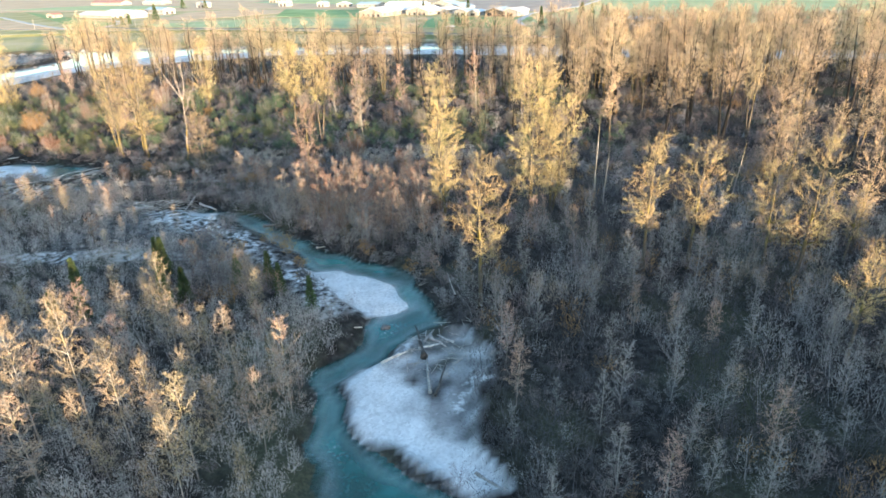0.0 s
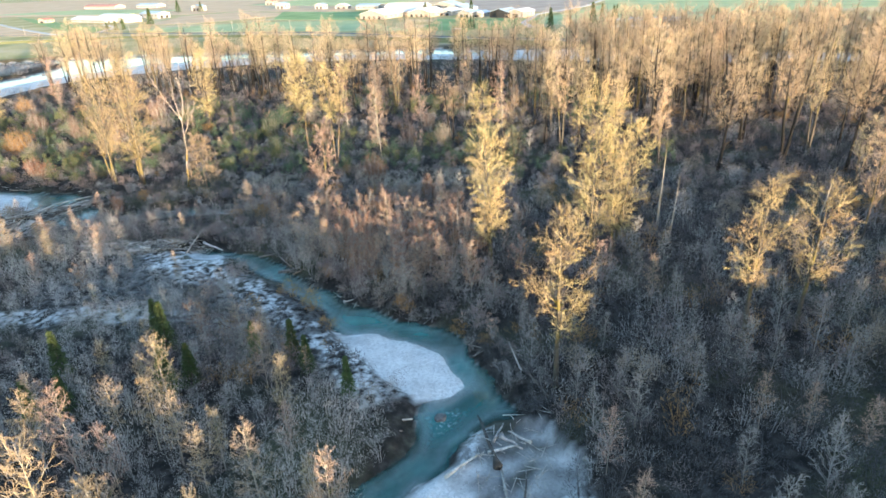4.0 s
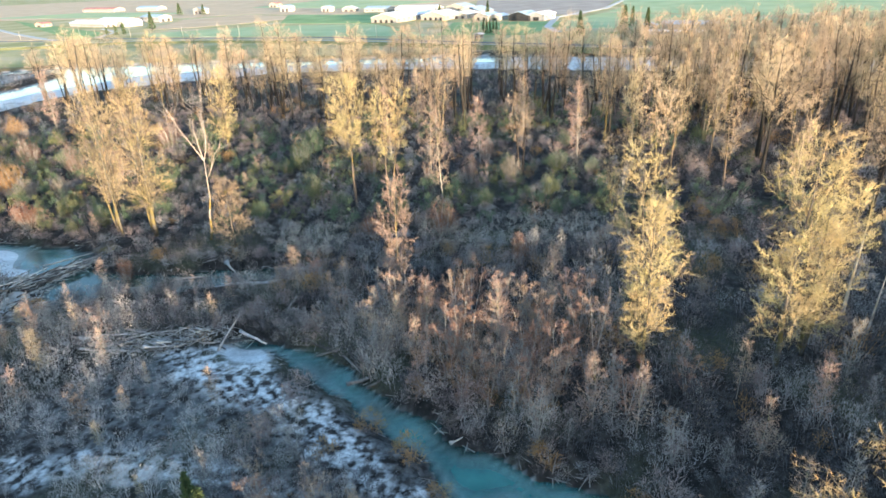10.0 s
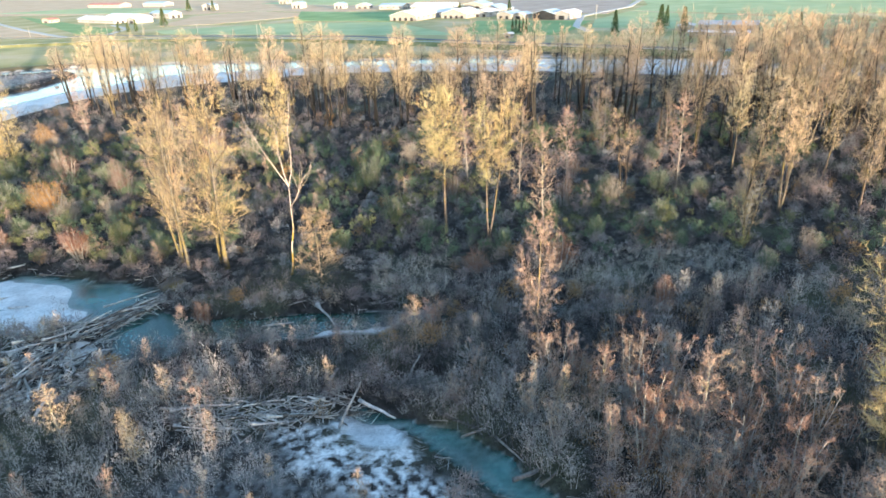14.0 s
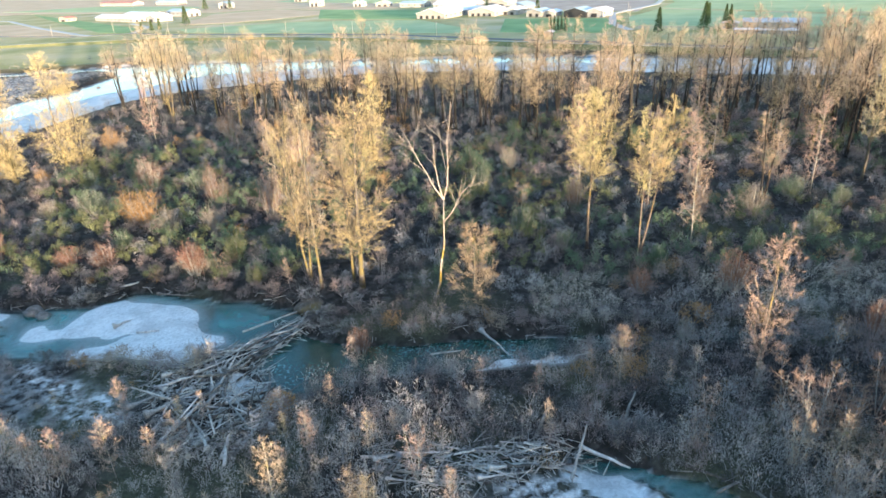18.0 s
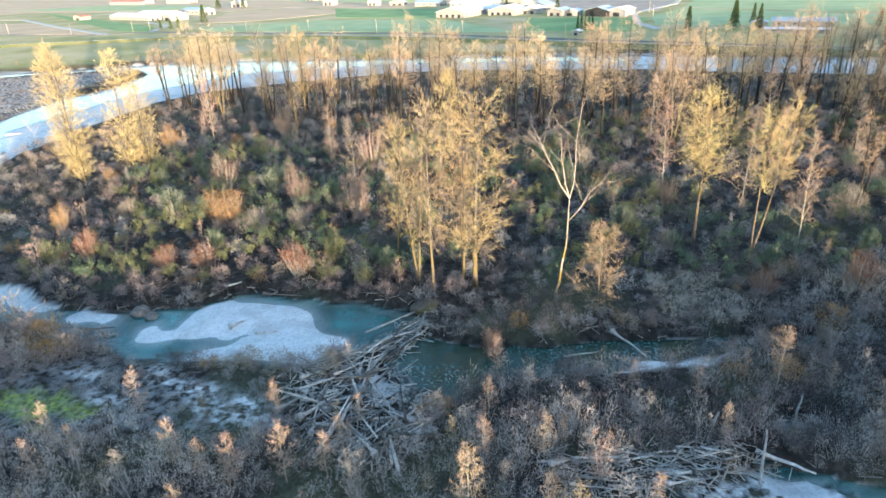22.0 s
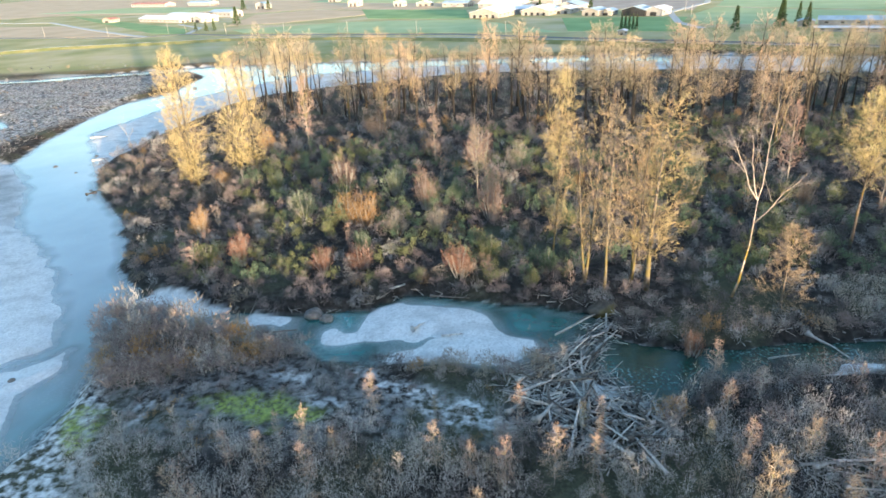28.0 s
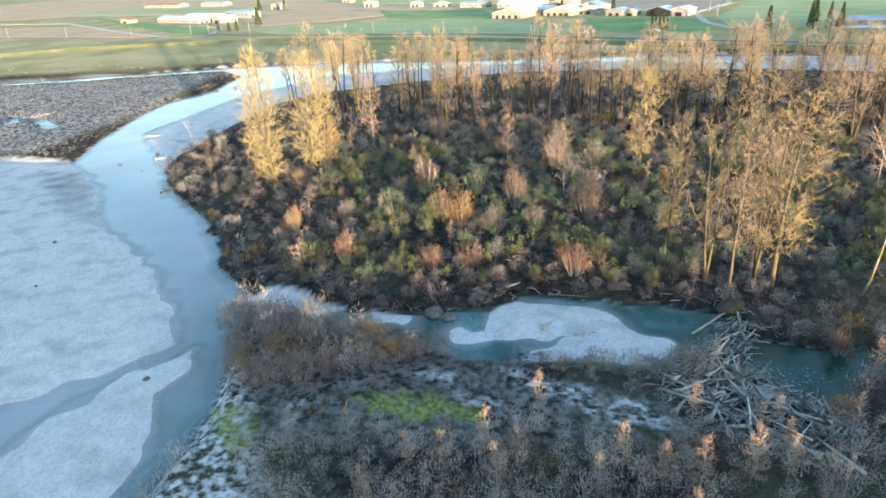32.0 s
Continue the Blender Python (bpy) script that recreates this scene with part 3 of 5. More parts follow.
mossy = ramp2(noise_at(1.5, 6), [(0.35, (0.11, 0.11, 0.055)), (0.5, (0.25, 0.29, 0.07)), (0.7, (0.42, 0.47, 0.11))])
ag = nt.nodes.new("ShaderNodeAttribute")
ag.attribute_name = "gravel"
am = nt.nodes.new("ShaderNodeAttribute")
am.attribute_name = "moss"
asl = nt.nodes.new("ShaderNodeAttribute")
asl.attribute_name = "silt"
sm = nt.nodes.new("ShaderNodeMath")
sm.operation = "MULTIPLY"
nt.links.new(asl.outputs["Fac"], sm.inputs[0])
nt.links.new(ramp2(noise_at(0.9, 9), [(0.4, (0, 0, 0)), (0.62, (0.95, 0.95, 0.95))]), sm.inputs[1])
smx = nt.nodes.new("ShaderNodeMath")
smx.operation = "MAXIMUM"
nt.links.new(sm.outputs[0], smx.inputs[0])
nt.links.new(ag.outputs["Fac"], smx.inputs[1])
ad = nt.nodes.new("ShaderNodeAttribute")
ad.attribute_name = "meadow"
pasture = ramp2(noise_at(0.02, 7), [(0.35, (0.30, 0.29, 0.11)), (0.55, (0.46, 0.39, 0.2)), (0.7, (0.54, 0.45, 0.29))])
full = mix(am.outputs["Fac"], mix(smx.outputs[0], mix(ad.outputs["Fac"], soil, pasture), gravel), mossy)
nt.links.new(full, gb.inputs["Base Color"])
bp = node("ShaderNodeBump", Strength=0.8, Distance=0.25)
nt.links.new(noise_at(3.0, 6), bp.inputs["Height"])
nt.links.new(bp.outputs["Normal"], gb.inputs["Normal"])

gmesh = tri_mesh("ground", np.stack([GX.ravel(), GY.ravel(), GZ.ravel()], 1), gt, [gm], smooth=True)
for key, values in (("gravel", GRAVEL), ("moss", MOSSY), ("meadow", MEADOW), ("silt", SILTY)):
    gmesh.attributes.new(key, "FLOAT", "POINT").data.foreach_set("value", values.ravel().astype(np.float32))
ground = tagged(new("ground", gmesh), "flood plain of dark soil, pale gravel bars and silt", "ground", kind="structure")

# water: one sheet at the level of the streams
wm = bpy.data.materials.new("river_water")
wm.use_nodes = True
nt = wm.node_tree
tc = nt.nodes.new("ShaderNodeTexCoord").outputs["Object"]
wb = nt.nodes["Principled BSDF"]
sep = nt.nodes.new("ShaderNodeSeparateXYZ")
nt.links.new(tc, sep.inputs[0])
west = nt.nodes.new("ShaderNodeMapRange")
west.inputs["From Min"].default_value, west.inputs["From Max"].default_value = -165, -205
nt.links.new(sep.outputs[0], west.inputs["Value"])
north = nt.nodes.new("ShaderNodeMapRange")
north.inputs["From Min"].default_value, north.inputs["From Max"].default_value = 250, 300
nt.links.new(sep.outputs[1], north.inputs["Value"])
both = nt.nodes.new("ShaderNodeMath")
both.operation = "MAXIMUM"
nt.links.new(west.outputs[0], both.inputs[0])
nt.links.new(north.outputs[0], both.inputs[1])
teal = ramp2(noise_at(0.11, 5), [(0.36, (0.008, 0.06, 0.045)), (0.5, (0.02, 0.12, 0.105)), (0.66, (0.05, 0.225, 0.2))])
# pale reflection of the horizon sky, put into the main river's base colour
sky_sheen = ramp2(noise_at(0.04, 4), [(0.35, (0.33, 0.37, 0.38)), (0.65, (0.43, 0.475, 0.485))])
zone = ramp2(noise_at(0.07, 3), [(0.5, (0, 0, 0)), (0.64, (1, 1, 1))])
chop = ramp2(noise_at(2.2, 6), [(0.52, (0, 0, 0)), (0.7, (0.8, 0.8, 0.8))])
rif = nt.nodes.new("ShaderNodeMath")
rif.operation = "MULTIPLY"
nt.links.new(zone, rif.inputs[0])
nt.links.new(chop, rif.inputs[1])
froth = nt.nodes.new("ShaderNodeRGB")
froth.outputs[0].default_value = (0.45, 0.56, 0.58, 1)
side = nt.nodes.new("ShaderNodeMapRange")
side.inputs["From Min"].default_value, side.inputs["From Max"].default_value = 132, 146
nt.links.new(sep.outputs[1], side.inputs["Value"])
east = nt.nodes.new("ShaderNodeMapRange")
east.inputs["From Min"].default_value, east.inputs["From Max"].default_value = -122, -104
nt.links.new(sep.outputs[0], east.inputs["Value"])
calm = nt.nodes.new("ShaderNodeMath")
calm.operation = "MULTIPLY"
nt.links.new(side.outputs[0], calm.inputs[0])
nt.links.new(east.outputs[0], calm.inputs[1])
# side channel: dark green reflection of the trees, put into the water colour
reflected_green = nt.nodes.new("ShaderNodeRGB")
reflected_green.outputs[0].default_value = (0.014, 0.05, 0.034, 1)
teal = mix(calm.outputs[0], teal, reflected_green.outputs[0])
nt.links.new(mix(rif.outputs[0], mix(both.outputs[0], teal, sky_sheen), froth.outputs[0]), wb.inputs["Base Color"])
wb.inputs["Roughness"].default_value, wb.inputs["IOR"].default_value = 0.04, 1.36
dep = nt.nodes.new("ShaderNodeAttribute")
dep.attribute_name = "depth"
clar = nt.nodes.new("ShaderNodeMapRange")
for key, val in (("From Min", 0.02), ("From Max", 0.75), ("To Min", 0.42), ("To Max", 0.86)):
    clar.inputs[key].default_value = val
nt.links.new(dep.outputs["Fac"], clar.inputs["Value"])
# more opaque there, so the painted reflection covers the pale bed
calm_cover = nt.nodes.new("ShaderNodeMath")
calm_cover.operation = "MULTIPLY"
calm_cover.inputs[1].default_value = 0.93
nt.links.new(calm.outputs[0], calm_cover.inputs[0])
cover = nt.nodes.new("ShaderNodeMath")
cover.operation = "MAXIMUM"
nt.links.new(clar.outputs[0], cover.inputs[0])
nt.links.new(calm_cover.outputs[0], cover.inputs[1])
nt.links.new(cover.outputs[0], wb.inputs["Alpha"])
wbump = node("ShaderNodeBump", Strength=0.34, Distance=0.06)
nt.links.new(noise_at(1.6, 4), wbump.inputs["Height"])
nt.links.new(wbump.outputs["Normal"], wb.inputs["Normal"])
cells = gt.reshape(2, -1, 3)
lowest = np.minimum.reduce([GZ.ravel()[cells[0][:, c]] for c in range(3)] + [GZ.ravel()[cells[1][:, c]] for c in range(3)])
cx, cy = GX.ravel()[cells[0][:, 0]], GY.ravel()[cells[0][:, 0]]
wet = (lowest < 0.1) & (cx > -660) & (cx < 330) & (cy > 4) & (cy < 520)
wt = np.concatenate([cells[0][wet], cells[1][wet]])
used, wt = np.unique(wt, return_inverse=True)
wv = np.stack([GX.ravel()[used], GY.ravel()[used], 0 * used], 1)
wmesh = tri_mesh("water", wv, wt.reshape(-1, 3), [wm], smooth=True)
wmesh.attributes.new("depth", "FLOAT", "POINT").data.foreach_set("value", (-GZ.ravel()[used]).astype(np.float32))
water = tagged(new("water", wmesh), "clear turquoise stream and pale river water", "river", kind="structure")


def height_at(x, y):
    return float(lie(np.array([x]), np.array([y]))[0][0])


# wooded ridge added out of view behind the camera, shaped to shade the valley floor
rx = np.arange(-700, 900, 3.0)
crest = np.interp(rx, [-700, -140, -60, -10, 8, 20, 34, 48, 62, 90, 115, 300, 900], [26, 25, 20.8, 18.6, 16.5, 15.5, 16.5, 20.5, 21, 21, 20.5, 22, 22])
crest = crest + 1.0 * ripple(rx, rx * 0, 0.06, 11) + 0.8 * ripple(rx, rx * 0, 0.3, 12)
rv, rt = [], []
for k, x in enumerate(rx):
    for yy, zz in ((-18, 0.5), (-34, crest[k] * 0.9), (-50, crest[k]), (-120, crest[k] * 0.9), (-300, 0.5)):
        rv.append((x, yy, zz))
for k in range(len(rx) - 1):
    for j in range(4):
        a = k * 5 + j
        rt += [(a, a + 5, a + 6), (a, a + 6, a + 1)]
ridge = tagged(new("backdrop_ridge", tri_mesh("backdrop_ridge", rv, rt, [M["needle"]])), "dark wooded ridge added out of view to shade the valley floor", "hill", kind="structure")

# ---- trees ----
KINDS = {}


def kind(key, mesh):
    KINDS.setdefault(key, []).append(mesh)


for k in range(5):
    two = 1 + k % 2
    kind("cwy", limbed_meshes(M["bark_moss"], M["twig_yellow"], 10 + k, 30, 0.17, 5.2, 36, 13, 22, 46, forks=two, twig_len=1.0, twig_w=0.05))
    kind("cwh", limbed_meshes(M["bark"], M["twig_yellow"], 20 + k, 30, 0.5, 5.4, 30, 13, 24, 44, forks=two, twig_len=1.0, twig_w=0.05, top_heavy=0.1))
    kind("cw", limbed_meshes(M["bark_moss"], M["twig_amber" if k < 2 else "twig_tan"], 30 + k, 30, 0.22, 4.4, 30, 12, (18, 8, 8, 9, 8)[k], 55, forks=two, twig_len=1.0, twig_w=0.045))
    kind("gnarl", limbed_meshes(M["bark"], M["twig_amber"], 150 + k, 24, 0.32, 4.4, 22, 12, 19, 40, trunk_r=0.36, limb_k=0.5, twig_len=0.8, twig_w=0.042))
    kind("row", tree_meshes(M["bark_dark_shade"], M["twig_gold"], 130 + k, 30, (0.46, 0.5, 0.44, 0.56, 0.5)[k], (5.6, 4.4, 6.0, 4.8, 5.2)[k], (24, 20, 26, 18, 22)[k], 10, (18, 14, 18, 10, 16)[k], 50,
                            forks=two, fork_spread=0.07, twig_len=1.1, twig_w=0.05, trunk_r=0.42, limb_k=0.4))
    kind("wood", tree_meshes(M["bark"], M["twig_gold"], 430 + k, 30, (0.3, 0.42, 0.36, 0.45, 0.38)[k], (4.6, 3.8, 4.8, 4.0, 4.4)[k], 22, 10, 17, 54, forks=two, fork_spread=0.07, twig_len=1.1, twig_w=0.06, trunk_r=0.36))
    kind("poplar", tree_meshes(M["bark_moss"], M["twig_yellow"], 330 + k, 30, 0.06, 4.6, 56, 10, 20, 56, twig_len=0.85, twig_w=0.05, limb_k=0.25, top_heavy=0.0))
    kind("pinky", tree_meshes(M["bark"], M["twig_pink"], 350 + k, 20, 0.2, 2.9, 26, 9, 20, 58, twig_len=0.75, twig_w=0.042, limb_k=0.25))
    kind("alder", tree_meshes(M["bark_pale"], M["twig_pink"], 50 + k, 10, 0.2, 1.7, 34, 7, 9, 32, twig_len=0.38, twig_w=0.03, trunk_r=0.06, top_heavy=-0.5, sides=3))
    kind("aldery", tree_meshes(M["bark_pale"], M["twig_tan"], 70 + k, 10, 0.28, 1.6, 32, 7, 8, 34, twig_len=0.4, twig_w=0.03, trunk_r=0.065, top_heavy=-0.4, sides=3))
    kind("brushy", tree_meshes(M["bark_grey"], M[("twig_rust", "twig_pink", "twig_rust", "twig_grey", "twig_pink")[k]], 190 + k, 9, 0.1, 2.5, 30, 7, 13, 40, forks=3, fork_spread=0.17, top_heavy=-0.3, twig_len=0.5, twig_w=0.034, trunk_r=0.06, sides=3))
    kind("sapling", tree_meshes(M["bark_grey"], M["twig_grey"], 170 + k, 8, 0.12, 1.5, 26, 6, 11, 45, twig_len=0.42, twig_w=0.034, trunk_r=0.05, top_heavy=-0.4, sides=3))
for k in range(2):
    kind("dead", dead_meshes(90 + k))
    kind("small", tree_meshes(M["bark"], M["twig_tan"], 95 + k, 14, 0.05, 3.9, 28, 9, 16, 42, twig_len=0.9, twig_w=0.04, top_heavy=-0.6))
    kind("broken", tree_meshes(M["dead_wood"], M["dead_wood"], 97 + k, 18, 0.5, 0.5, 5, 1, 1, 30, twig_len=0.3, trunk_r=0.26))
BASE_H = {"cwy": 30, "cw": 30, "alder": 10, "aldery": 10, "dead": 30, "small": 14, "row": 30, "gnarl": 24, "brushy": 9, "poplar": 30, "pinky": 20, "sapling": 8, "broken": 18, "wood": 30, "cwh": 30}
LABEL = {"cwy": ("cottonwood", "tall cottonwood with yellow-budding bare crown and mossy trunk", "tree"),
         "cw": ("cottonwood", "tall bare cottonwood with tan twigs and dark trunk", "tree"),
         "alder": ("alder", "slender young alder with bare reddish twigs", "tree"),
         "aldery": ("alder", "slender pale-stemmed alder with yellowish catkins", "tree"),
         "dead": ("dead_tree", "bleached dead tree with bare white limbs", "tree"),
         "row": ("cottonwood", "tall dark-trunked cottonwood with a golden bare top", "tree"),
         "cwh": ("cottonwood", "cottonwood with a high round yellow-budding crown on a bare trunk", "tree"),
         "wood": ("cottonwood", "tall brown-barked cottonwood with a dense golden bare crown", "tree"),
         "poplar": ("poplar", "columnar golden poplar at the river bend", "tree"),
         "pinky": ("cottonwood", "young cottonwood with a pinkish bare crown", "tree"),
         "gnarl": ("cottonwood", "old spreading bare cottonwood with mossy yellow trunk", "tree"),
         "brushy": ("young_willow", "young many-stemmed willow with reddish bare twigs", "tree"),
         "sapling": ("sapling", "slim grey bare sapling in the thicket", "tree"),
         "broken": ("snag", "bleached broken snag without branches", "tree"),
         "small": ("willow", "low spreading bare willow with golden twigs", "tree")}
HEROES = {}
HEROES["cwh"] = [(-58.5, 184.5, 29, 0, 1.05), (-50, 179.5, 28, 4, 0.8)]
HEROES["cw"] = [(-99, 170, 32, 2, 1.35), (-108.9, 172.8, 31.5, -1, 0.75), (-106.1, 169.5, 33, 0, 0.75), (-101, 172.4, 31, 0, 0.8), (-160, 282, 32, 0), (-113.4, 182, 27, 0, 0.75), (-2.7, 176, 19.4, 0),
                (7.4, 238, 33, 0), (-42.6, 255, 32, 0), (-225, 340, 28, 0), (-164.7, 312, 31, 0), (-192, 300, 31, 0), (-176, 302, 32, 0)]
HEROES["cwy"] = [(-106.6, 234, 26.3, 0), (-10, 120, 31, 0), (7.6, 121, 31, 0),
                (12, 124, 29, 0)]
HEROES["dead"] = [(-86, 167, 29, 0), (-241, 266, 11, 0), (62, 68, 17, 4)]
HEROES["small"] = [(-79.5, 163.7, 14, 0, 1.3)]
HEROES["alder"] = [(-182, 266, 22, 0), (-140.4, 247.4, 16, 0), (-128, 218, 18, 0), (-24.5, 58.3, 13.6, 0), (27.6, 52.5, 9.3, 0), (23.8, 76, 7, 0),
                (-39.3, 84.6, 9.7, 0), (-28.2, 122, 13, 0), (-38, 127, 11, 0), (-71.5, 140, 5.4, 0), (-61, 142.5, 9, 0), (-128, 125.7, 6.2, 0),
                (-119, 125.8, 8, 0), (-124.3, 125, 7.4, 0), (-98, 128.8, 7, 0), (-112.6, 135, 5, 0), (-151.5, 126.7, 6.5, 0), (-145.6, 124.5, 7, 0),
                (-114.8, 126.7, 6.5, 0), (-96, 145.4, 7, 0)]
HEROES["gnarl"] = [(-2.6, 84.5, 23.8, 0), (24.2, 95, 24, 0), (32, 97, 22, 2), (43.5, 95.3, 19.6, -2), (46.7, 91.3, 23.8, 3), (58.6, 99.5, 14, 2),
                (44, 70, 16.4, 0)]
HEROES["pinky"] = [(-43.8, 143, 21, 0)]
HEROES["aldery"] = [(-51.9, 52.7, 16, 0), (-47.7, 55.7, 17, 0), (-40.2, 51.3, 12.3, 0), (-36.4, 58, 9.3, 0), (-39.1, 69.6, 8.4, 0), (-31.4, 44.6, 11.4, 0),
                (-31.1, 53.3, 9, 0), (-38.6, 54, 11, 0), (-42.2, 92.9, 7.5, 0), (-60.4, 84.9, 6.9, 0), (-53.2, 81, 6.9, 0), (-99.4, 120.8, 10, 0),
                (-89.3, 118, 8.8, 0), (-101.3, 131, 4.8, 0), (-115, 133.9, 4.9, 0), (-132.7, 136.8, 3.5, 0)]
HEROES["broken"] = [(22.4, 133.5, 20, 0), (23.5, 129, 13.2, 3), (52.5, 133.7, 12.7, 5)]
HEROES["poplar"] = [(-206, 232, 34, 0), (-202.5, 228.5, 35, 0), (-194, 238, 33, 0), (-190.5, 241, 28, 0)]
rnd = random.Random(5)
taken = []
for key, rows in HEROES.items():
    name, label, cat = LABEL[key]
    for k, (x, y, h, lean, *own) in enumerate(rows):
        wide = own[0] if own else 0.9 if h > 13 and key not in ("dead", "cwy", "cwh", "cw", "gnarl", "poplar") else 1.0
        place_tree(name, KINDS[key][k % len(KINDS[key])], x, y, height_at(x, y), h, BASE_H[key], rnd.uniform(0, 360) if not lean else 0, label, cat, "riverside trees", (lean, 0), wide)
        taken.append((x, y))


def scatter(n, x0, x1, y0, y1, gap, seed, keep):
    """Random places in a box that pass keep and stay a gap apart."""
    r = np.random.default_rng(seed)
    pts = np.stack([r.uniform(x0, x1, n), r.uniform(y0, y1, n)], 1)
    z, gr, ms, w, open_, _ = lie(pts[:, 0], pts[:, 1])
    good = keep(pts[:, 0], pts[:, 1], w, open_)
    out, cells = [], {}
    for (x, y), zz, ok in zip(pts, z, good):
        if not ok:
            continue
        c = (int(x // gap), int(y // gap))
        if any((x - a) ** 2 + (y - b) ** 2 < gap * gap for i in (-1, 0, 1) for j in (-1, 0, 1) for a, b in cells.get((c[0] + i, c[1] + j), ())):
            continue
        cells.setdefault(c, []).append((x, y))
        out.append((x, y, float(zz)))
    return out


dry = lambda x, y, w, o: (w < -2.5) & (o < -1) & (inside(LOWBANK, x, y) < -1)
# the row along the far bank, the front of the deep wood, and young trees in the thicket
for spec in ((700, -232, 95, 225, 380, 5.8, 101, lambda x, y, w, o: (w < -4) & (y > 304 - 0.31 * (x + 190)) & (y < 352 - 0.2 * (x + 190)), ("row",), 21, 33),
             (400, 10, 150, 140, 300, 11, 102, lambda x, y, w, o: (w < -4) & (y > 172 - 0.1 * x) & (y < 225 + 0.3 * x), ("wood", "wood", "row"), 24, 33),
             (150, 40, 160, 60, 160, 12, 103, lambda x, y, w, o: (w < -4) & (x > 55), ("wood", "wood"), 16, 25),
             (420, -46, -13, 106, 138, 3.1, 111, dry, ("alder", "brushy", "brushy", "brushy"), 6, 11),
             (125, -72, -24, 42, 78, 4.3, 112, dry, ("aldery", "aldery", "alder"), 7, 13),
             (40, -60, 20, 180, 260, 16, 104, lambda x, y, w, o: (w < -4), ("row", "alder"), 15, 22),
             (420, -2, 75, 40, 118, 4.4, 105, dry, ("sapling", "sapling", "sapling", "sapling", "alder"), 5, 9.5),
             (260, -60, -4, 88, 158, 4.0, 106, dry, ("sapling", "brushy", "brushy", "sapling"), 4, 7.5),
             (150, -125, -24, 40, 126, 5.0, 107, dry, ("sapling", "sapling", "aldery"), 3.5, 7),
             (60, -120, -55, 130, 152, 5.0, 108, dry, ("sapling", "alder"), 3.5, 6),
             (130, -235, 10, 168, 290, 11, 109, dry, ("sapling", "brushy", "brushy", "brushy", "alder"), 4, 7.5),
             (30, -186, -125, 104, 132, 6, 110, dry, ("sapling", "alder"), 5, 8),
             (80, -160, -62, 108, 137, 5.6, 113, dry, ("alder", "alder", "brushy"), 4.5, 7.4)):
    n, x0, x1, y0, y1, gap, seed, keep, kinds, h0, h1 = spec
    for x, y, z in scatter(n, x0, x1, y0, y1, gap, seed, keep):
        key = rnd.choice(kinds)
        if min((x - a) ** 2 + (y - b) ** 2 for a, b in taken) < 6:
            continue
        name, label, cat = LABEL[key]
        place_tree(name, rnd.choice(KINDS[key]), x, y, z, rnd.uniform(h0, h1), BASE_H[key], rnd.uniform(0, 360), label, cat,
                   "young trees" if key in ("sapling", "alder", "aldery", "brushy") else "wood", (rnd.uniform(-3, 3), rnd.uniform(-3, 3)), rnd.uniform(0.8, 1.25) if key == "row" else rnd.uniform(0.8, 1.05))


def far_tree(seed):
    rng = np.random.default_rng(seed)
    wood, crown = Heap(), Heap()
    s = np.linspace(0, 1, 5)
    wood.tube(np.stack([rng.normal(0, 0.25, 5), rng.normal(0, 0.25, 5), s * 29 - 0.5], 1), 0.34 * (1 - 0.9 * s), 5)
    n = 22
    z0 = rng.uniform(9, 25, n)
    a = rng.uniform(0, 6.28, n)
    L = rng.uniform(2.5, 5.5, n)
    ways = np.stack([np.cos(a) * L * 0.6, np.sin(a) * L * 0.6, L * 0.9], 1)
    bases = np.stack([a * 0, a * 0, z0], 1)
    wood.slivers(bases, ways, 0.16, rng)
    k = rng.integers(0, n, 560)
    p = bases[k] + ways[k] * rng.uniform(0.3, 1, 560)[:, None] + rng.normal(0, 0.5, (560, 3))
    d = rng.normal(0, 0.6, (560, 3)) + [0, 0, 0.6]
    crown.slivers(p, d * rng.uniform(0.7, 1.6, 560)[:, None], 0.13, rng)
    return wood.arrays(), crown.arrays()


def joined_wood(name, pts, label, seed):
    r = np.random.default_rng(seed)
    kinds = [far_tree(400 + k) for k in range(6)]
    V, T, I, n = [], [], [], 0
    for x, y, z in pts:
        a, k = r.uniform(0, 6.28), r.uniform(0.8, 1.1)
        for part_i, (v, t) in enumerate(kinds[r.integers(6)]):
            c, sn = np.cos(a) * k, np.sin(a) * k
            V.append(np.stack([v[:, 0] * c - v[:, 1] * sn + x, v[:, 0] * sn + v[:, 1] * c + y, v[:, 2] * k + z], 1))
            T.append(t + n)
            I.append(np.full(len(t), part_i))
            n += len(v)
    return tagged(new(name, tri_mesh(name, np.concatenate(V), np.concatenate(T), [M["bark"], M["twig_gold"]], np.concatenate(I))), label, "wood", kind="stuff")


joined_wood("far_wood", scatter(5000, 30, 420, 150, 345, 5.6, 120, lambda x, y, w, o: (w < -4) & ((y >= 225 + 0.3 * x) | (x > 150)) & (y > 150)),
            "dense leafless wood of tall cottonwoods beyond the bend", 1)

# ---- thicket ----


